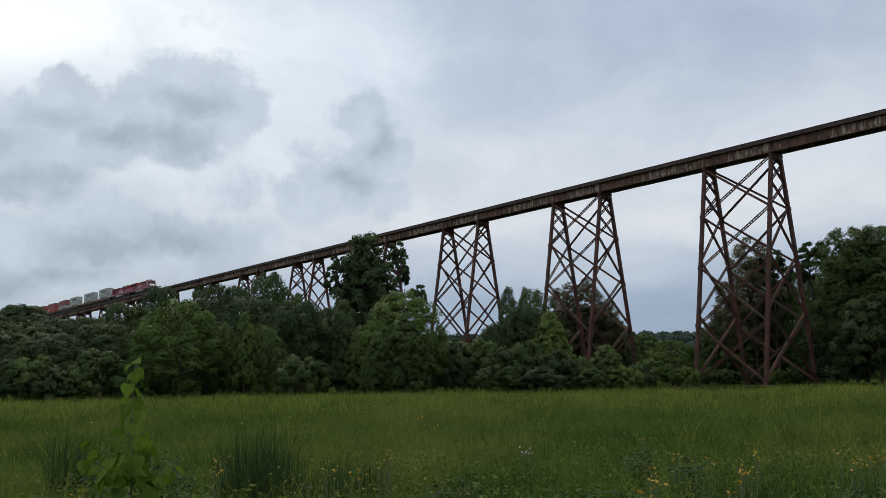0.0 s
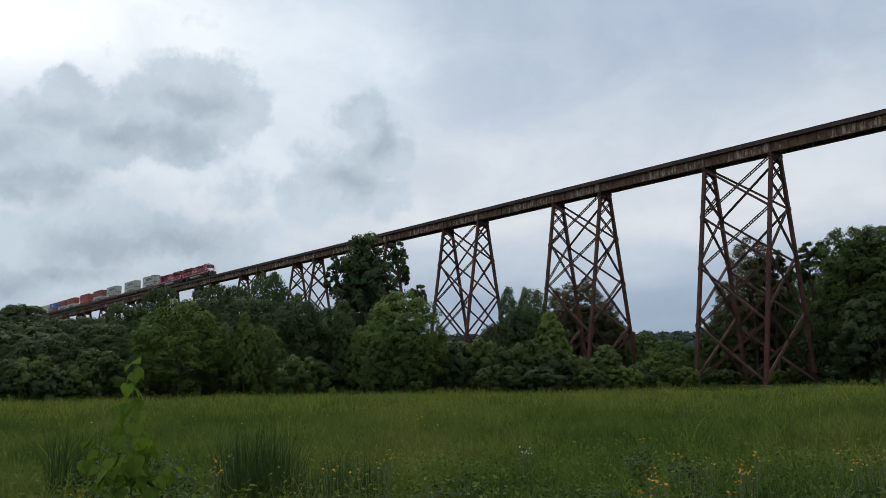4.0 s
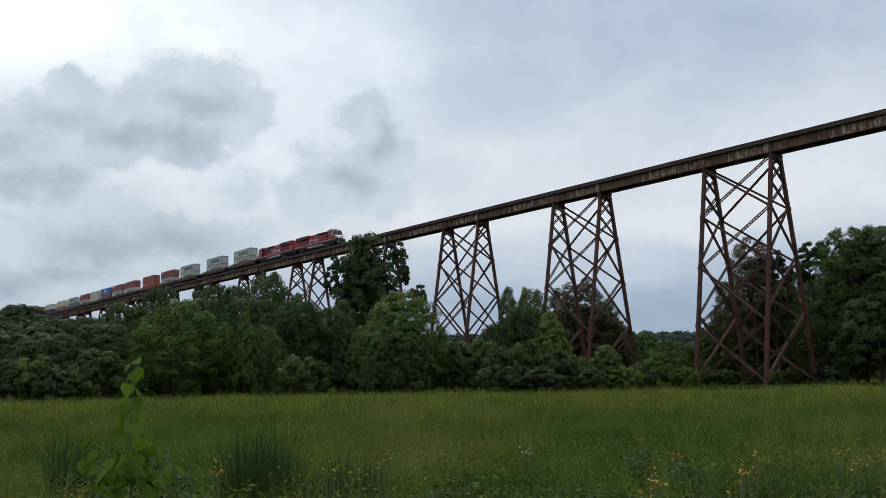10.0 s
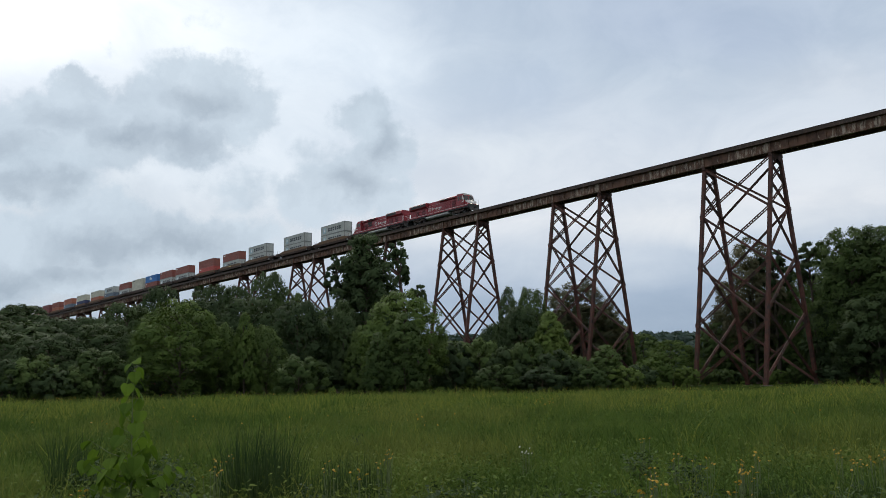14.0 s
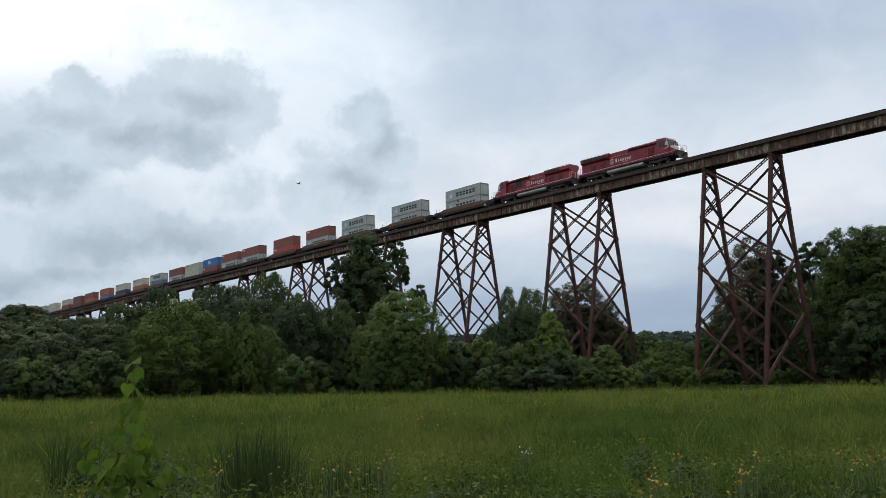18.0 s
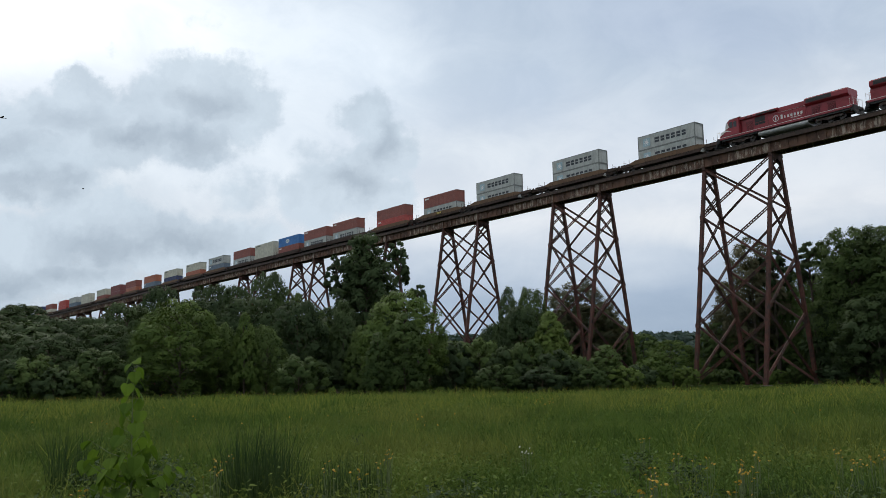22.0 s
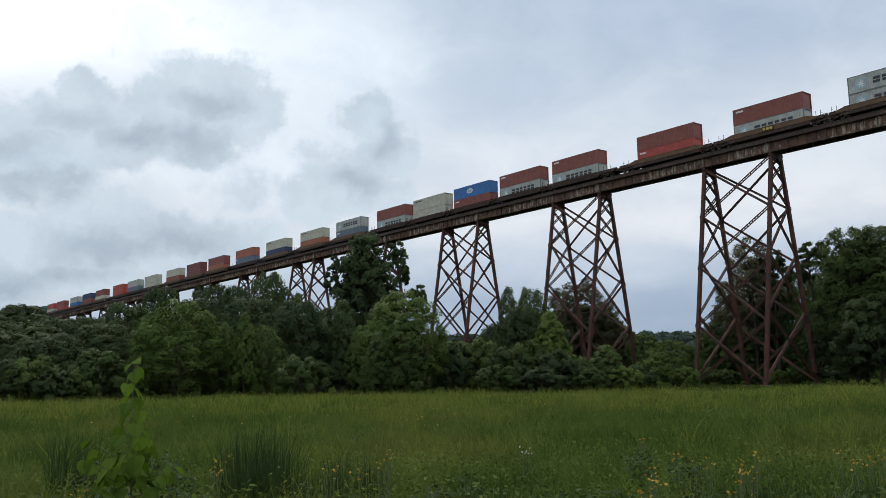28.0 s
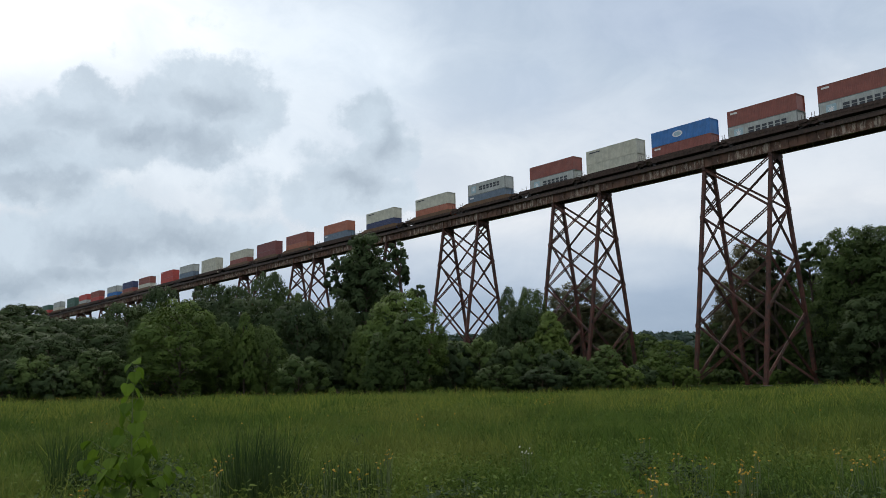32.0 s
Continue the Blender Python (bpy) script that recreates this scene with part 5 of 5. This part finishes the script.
def build_train():
    """The whole train, in its order from the front; places along the track are those at 19 s."""
    spin = []
    for label, s, turn in (("red diesel locomotive with white nose, leading the train", -2.85, 0), ("red diesel locomotive coupled backwards behind the first", -27.6, 180)):
        t, w = locomotive(label)
        MOVING.append((t, s, RAIL, turn))
        spin += [(q, 1 if turn == 0 else -1, 0.53) for q in w]
    grey, brown, red, orange, dred, cream, blue, navy, green, slate = BOX_GREY, BOX_BROWN, BOX_RED, BOX_ORANGE, BOX_DARKRED, BOX_CREAM, BOX_BLUE, BOX_NAVY, BOX_GREEN, BOX_SLATE
    # place of the front end, upper box, its marks, lower box, its marks, well colour (0 dark, 1 brown)
    load = ((-43.4, grey, "bars", grey, "bars", 1), (-64.9, grey, "bars", grey, "bars", 1), (-88.25, grey, "bars", grey, "bars", 1),
            (-107.4, brown, "small", grey, "bars", 1), (-127.2, brown, "", red, "small", 1), (-148.6, brown, "small", grey, "bars", 0),
            (-164.2, brown, "small", grey, "bars", 0), (-179.7, blue, "oval", brown, "small", 0), (-195.2, cream, "wide", cream, "", 0),
            (-210.7, brown, "", grey, "bars", 0), (-230.4, grey, "bars", slate, "small", 1), (-250.0, cream, "wide", orange, "", 1),
            (-271.3, cream, "wide", navy, "", 1), (-292.6, orange, "", slate, "small", 0), (-314.2, brown, "", orange, "", 1))
    more = ((-333.2, dred, "", dred, "", 1), (-352.6, cream, "", brown, "", 1), (-375.7, cream, "", cream, "", 0), (-395.5, grey, "", slate, "", 0),
            (-414.0, red, "small", red, "", 0), (-438.0, brown, "", cream, "", 1), (-457.6, navy, "", brown, "", 1), (-477.4, grey, "", blue, "", 1),
            (-500.7, brown, "", red, "", 0), (-518.9, red, "small", grey, "", 1), (-538.4, green, "", green, "", 0), (-562.5, grey, "", cream, "", 1), (-584.3, green, "", red, "", 1))
    rows = load + more
    names = {grey: "pale grey", brown: "red-brown", red: "bright red", orange: "orange-brown", dred: "dark red", cream: "cream", blue: "bright blue", navy: "navy blue", green: "dark green", slate: "slate blue-grey"}
    for i, (s, top, m1, low, m2, deep) in enumerate(rows):
        mid = s - L40 / 2
        ahead = rows[i - 1][0] - s if i else 22.5
        back = s - rows[i + 1][0] if i + 1 < len(rows) else 20
        wells = [13.0 if min(a, b) < 17 else 15.2 for a, b in ((ahead, back),)]
        length = wells[0]
        car = well_car(length, max(0.9, (ahead - length) / 2 - 0.12), max(0.9, (back - length) / 2 - 0.12), WELL if deep else WELL_DARK, deep)
        if i == 3:
            plate = part("sign_plate", Geo().box(-0.9, -1.58, 0.95, 1.1, -1.53, 1.5), WELL_DARK, car, "dark plate with yellow bars")
            for k in range(3):
                part("lettering", Geo().box(-0.75 + k * 0.6, -1.60, 1.03, -0.3 + k * 0.6, -1.582, 1.42), SIGN_YELLOW, plate, "yellow block of lettering")
        MOVING.append((car, mid, RAIL, 0))
        for colour, marks, z, where in ((low, m2, 0.505, "in a well car"), (top, m1, 0.515 + H40, "stacked on another")):
            what = " with dark lettering" if marks == "bars" else ""
            box = container(colour, marks, names[colour] + " steel shipping container" + what + " " + where)
            MOVING.append((box, mid, RAIL + z, 0))
    return spin


SPIN = build_train()


# ---------------------------------------------------------------- drifting clouds
def build_clouds(name, heaps, shades):
    """A far, thin layer of grey heaps of cloud over the head of the valley; heaps and shades: middle and size as tangents right and up."""
    m = bpy.data.materials.new(name)
    m.use_nodes = True
    nt = m.node_tree
    nt.nodes.remove(nt.nodes["Principled BSDF"])
    ax = sky_axes(nt, vec(nt, "NORMALIZE", place_of(nt)))
    wob = nt.nodes.new("ShaderNodeTexNoise")
    setin(wob, "Vector", ax)
    for k, v in (("Scale", 12.0), ("Detail", 9.0), ("Roughness", 0.62)):
        setin(wob, k, v)
    bent = vec(nt, "ADD", ax, vec(nt, "MULTIPLY", vec(nt, "SUBTRACT", wob.outputs["Color"], (0.5, 0.5, 0.5)), (0.095, 0.085, 0.04)))
    total, shade = None, None
    for u, v, su, sv, f in heaps:
        q = calc(nt, "MULTIPLY", patch(nt, bent, u, v, su * 1.35, sv * 1.35, 0.1), f)
        total = q if total is None else calc(nt, "MAXIMUM", total, q)
    for u, v, su, sv in shades:
        q = patch(nt, bent, u, v, su * 1.3, sv * 1.3, 0.0)
        shade = q if shade is None else calc(nt, "MAXIMUM", shade, q)
    fine = grain(nt, ax, 34, 9, 0.62)
    thick = calc(nt, "ADD", total, calc(nt, "MULTIPLY", calc(nt, "SUBTRACT", fine, 0.5), 0.85))
    a = calc(nt, "MULTIPLY", span(nt, thick, 0.10, 0.58), calc(nt, "MULTIPLY", span(nt, total, 0.0, 0.25), 0.84))
    tone = calc(nt, "ADD", calc(nt, "MULTIPLY", shade, 0.7), calc(nt, "MULTIPLY", calc(nt, "SUBTRACT", grain(nt, bent, 14, 8, 0.6), 0.40), 1.5), clamp=True)
    c = mixc(nt, tone, (0.555, 0.65, 0.74), (0.315, 0.388, 0.47))
    em = nt.nodes.new("ShaderNodeEmission")
    setin(em, 0, c)
    tr = nt.nodes.new("ShaderNodeBsdfTransparent")
    mx = nt.nodes.new("ShaderNodeMixShader")
    setin(mx, 0, a)
    setin(mx, 1, tr.outputs[0])
    setin(mx, 2, em.outputs[0])
    setin(nt.nodes["Material Output"], 0, mx.outputs[0])
    n = 24
    us, vs = np.meshgrid(np.linspace(-1.0, 0.35, n), np.linspace(-0.16, 0.55, n))
    w = us.ravel()[:, None] * np.array(RIGHT) + vs.ravel()[:, None] * np.array(UP) + np.array(AHEAD)
    w = w / np.linalg.norm(w, axis=1, keepdims=True) * (3600 if heaps is HEAPS_HIGH else 3900)
    i, j = np.meshgrid(np.arange(n - 1), np.arange(n - 1))
    k = (j * n + i).ravel()
    ob = new(name, sheet(name, w, np.c_[k, k + 1, k + n + 1, k + n], m))
    ob.location = (0, 0, 1.7)
    return tagged(ob, "grey heaped clouds drifting in a pale overcast sky", "clouds", kind="backdrop")


HEAPS_HIGH = ((-0.265, 0.187, 0.067, 0.038, 1),
    (-0.31, 0.151, 0.074, 0.048, 1),
    (-0.221, 0.158, 0.042, 0.048, 1),
    (-0.288, 0.119, 0.077, 0.035, 1),
    (-0.403, 0.177, 0.045, 0.031, 1),
    (-0.429, 0.145, 0.077, 0.048, 1),
    (-0.477, 0.126, 0.071, 0.051, 1),
    (-0.358, 0.132, 0.071, 0.038, 1),
    (-0.381, 0.103, 0.071, 0.029, 0.85))
SHADES_HIGH = ((-0.291, 0.115, 0.083, 0.024),
    (-0.253, 0.164, 0.051, 0.026),
    (-0.426, 0.145, 0.051, 0.026),
    (-0.342, 0.119, 0.058, 0.019),
    (-0.483, 0.113, 0.045, 0.029))
HEAPS_FAR = ((-0.445, 0.078, 0.061, 0.033, 1),
    (-0.49, 0.068, 0.051, 0.032, 1),
    (-0.397, 0.029, 0.074, 0.04, 1),
    (-0.374, 0.01, 0.051, 0.035, 0.9),
    (-0.464, 0.007, 0.071, 0.038, 1),
    (-0.499, -0.028, 0.071, 0.042, 1),
    (-0.426, -0.025, 0.077, 0.03, 1),
    (-0.089, 0.151, 0.042, 0.034, 1),
    (-0.072, 0.113, 0.037, 0.046, 1),
    (-0.112, 0.078, 0.066, 0.04, 1),
    (-0.153, 0.055, 0.054, 0.03, 0.9),
    (-0.06, 0.068, 0.023, 0.033, 0.8),
    (-0.285, 0.007, 0.122, 0.038, 0.9),
    (-0.221, 0.065, 0.071, 0.035, 0.45),
    (-0.264, 0.263, 0.029, 0.022, 0.28),
    (-0.144, 0.103, 0.038, 0.026, 0.45),
    (-0.371, 0.224, 0.014, 0.009, 0.22))
SHADES_FAR = ((-0.438, 0.074, 0.045, 0.021),
    (-0.394, 0.007, 0.058, 0.024),
    (-0.105, 0.078, 0.051, 0.019),
    (-0.072, 0.119, 0.022, 0.029),
    (-0.496, -0.031, 0.051, 0.029),
    (-0.477, 0.062, 0.032, 0.016),
    (-0.31, 0.012, 0.07, 0.022),
    (-0.43, -0.02, 0.06, 0.02),
    (-0.47, 0.075, 0.06, 0.025))
high_clouds = build_clouds("cloud_backdrop", HEAPS_HIGH, SHADES_HIGH)
far_clouds = build_clouds("cloud_backdrop", HEAPS_FAR, SHADES_FAR)


# ---------------------------------------------------------------- birds
def bird(label, length):
    """A small dark bird: body, head, tail and two wings that beat."""
    t = thing("bird", None, label, "bird", "birds")
    g = Geo()
    rings = ((-0.5, 0.02), (-0.3, 0.10), (-0.05, 0.15), (0.2, 0.12), (0.34, 0.07), (0.46, 0.075), (0.52, 0.03))
    for (a, r0), (b, r1) in zip(rings, rings[1:]):
        g.tube((a * length, 0, 0), (b * length, 0, 0), r0 * length, r1 * length, 8, False)
    part("body", g, FEATHER, t, smooth=True)
    part("beak", Geo().tube((0.5 * length, 0, 0), (0.6 * length, 0, -0.01), 0.03 * length, 0.003, 6), FEATHER, t)
    part("tail", Geo().prism(((-0.45 * length, 0.0), (-0.85 * length, 0.01), (-0.85 * length, -0.01), (-0.45 * length, -0.02)), -0.10 * length, 0.10 * length, 1), FEATHER, t)
    made = []
    for s in (-1, 1):
        g = Geo()
        o = ((0.18, 0.0), (0.26, 0.45), (0.10, 1.0), (-0.05, 0.95), (-0.16, 0.45), (-0.14, 0.0))
        v = [(x * length, s * y * length * 0.95, z) for z in (0.006, -0.006) for x, y in o]
        g.add(v, [(0, 1, 4, 5), (1, 2, 3, 4), (11, 10, 7, 6), (10, 9, 8, 7)] + [(i, (i + 1) % 6, 6 + (i + 1) % 6, 6 + i) for i in range(6)])
        made.append((part("wing", g, FEATHER, t, m=pose(0, s * 0.06 * length, 0.04 * length)), s, length))
    return t, made


FEATHER = plain("dark_feather", (0.03, 0.028, 0.028), 0.7, 0, 0.3, 8)
BIRD_A, WINGS_A = bird("dark bird flying over the valley", 0.6)
BIRD_B, WINGS_B = bird("small dark bird flying past the viaduct", 0.3)


def motions():
    """Everything that moves: the train along the track, the wheels of the locomotives, the clouds."""
    for ob, s, z, turn in MOVING:
        walk(ob, [(t, pose(TOWER_X + s + SPEED * (t - 19), TRACK, z, 0, 0, turn)) for t in (0.0, 32.0)])
    for ob, sign, r in SPIN + CAR_WHEELS[:16]:
        at = ob.matrix_basis.translation.copy()
        walk(ob, [(i / FPS, Matrix.Translation(at) @ Matrix.Rotation(sign * SPEED * i / FPS / r, 4, "Y")) for i in range(0, 32 * FPS + 1)])
    flight_a = (
        (0, -114.0, 79.6, 19.9),
        (15.2, -114.0, 79.6, 19.9),
        (16.5, -109.7, 73.5, 28.9),
        (17, -109.2, 70.6, 29.5),
        (17.5, -109.3, 66.6, 30.0),
        (18, -110.2, 61.1, 30.1),
        (18.5, -110.9, 55.6, 30.3),
        (19, -111.1, 50.3, 30.8),
        (19.5, -111.0, 45.6, 31.5),
        (20, -110.7, 40.8, 31.8),
        (20.5, -110.3, 35.8, 31.7),
        (21, -109.7, 30.9, 32.1),
        (21.5, -108.9, 26.1, 32.2),
        (22, -107.9, 21.3, 32.4),
        (24, -104.8, 5.8, 32.4),
        (32, -96.6, -25.9, 32.2))
    flight_b = (
        (0, -86.0, 83.7, 8.5),
        (17.2, -86.0, 83.7, 8.5),
        (18, -96.5, 79.5, 27.2),
        (18.5, -103.9, 74.8, 28.4),
        (19, -111.9, 70.1, 29.0),
        (19.5, -119.7, 64.6, 29.9),
        (20, -126.7, 59.5, 31.1),
        (20.5, -133.3, 54.5, 31.9),
        (21, -140.8, 51.6, 33.1),
        (21.5, -148.5, 47.9, 34.4),
        (23, -166.0, 36.7, 37.0),
        (32, -218.8, -22.8, 46.9))
    for ob, rows, wings, beat in ((BIRD_A, flight_a, WINGS_A, 4.0), (BIRD_B, flight_b, WINGS_B, 7.0)):
        poses = []
        for i, (t, x, y, z) in enumerate(rows):
            _, x1, y1, z1 = rows[min(i + 1, len(rows) - 1)]
            _, x0, y0, z0 = rows[max(i - 1, 0)]
            poses.append((t, pose(x, y, z, 0, 0, math.degrees(math.atan2(y1 - y0, x1 - x0)))))
        walk(ob, poses)
        start, end = rows[1][0], rows[-2][0]
        for wing, s, length in wings:
            base = pose(0, s * 0.06 * length, 0.04 * length)
            keys = [(0.0, base), (start, base)]
            t, k = start, 0
            while t < end:
                t, k = t + 0.5 / beat, k + 1
                keys.append((t, base @ pose(0, 0, 0, s * (42 if k % 2 else -32))))
            walk(wing, keys + [(32.0, base)])
    walk(high_clouds, [(0.0, pose(0, 0, 1.7, 0, 0, 0.85)), (32.0, pose(0, 0, 1.7, 0, 0, -0.30))])
    walk(far_clouds, [(0.0, pose(0, 0, 1.7, 0, 0, 0.17)), (32.0, pose(0, 0, 1.7, 0, 0, -0.25))])


motions()
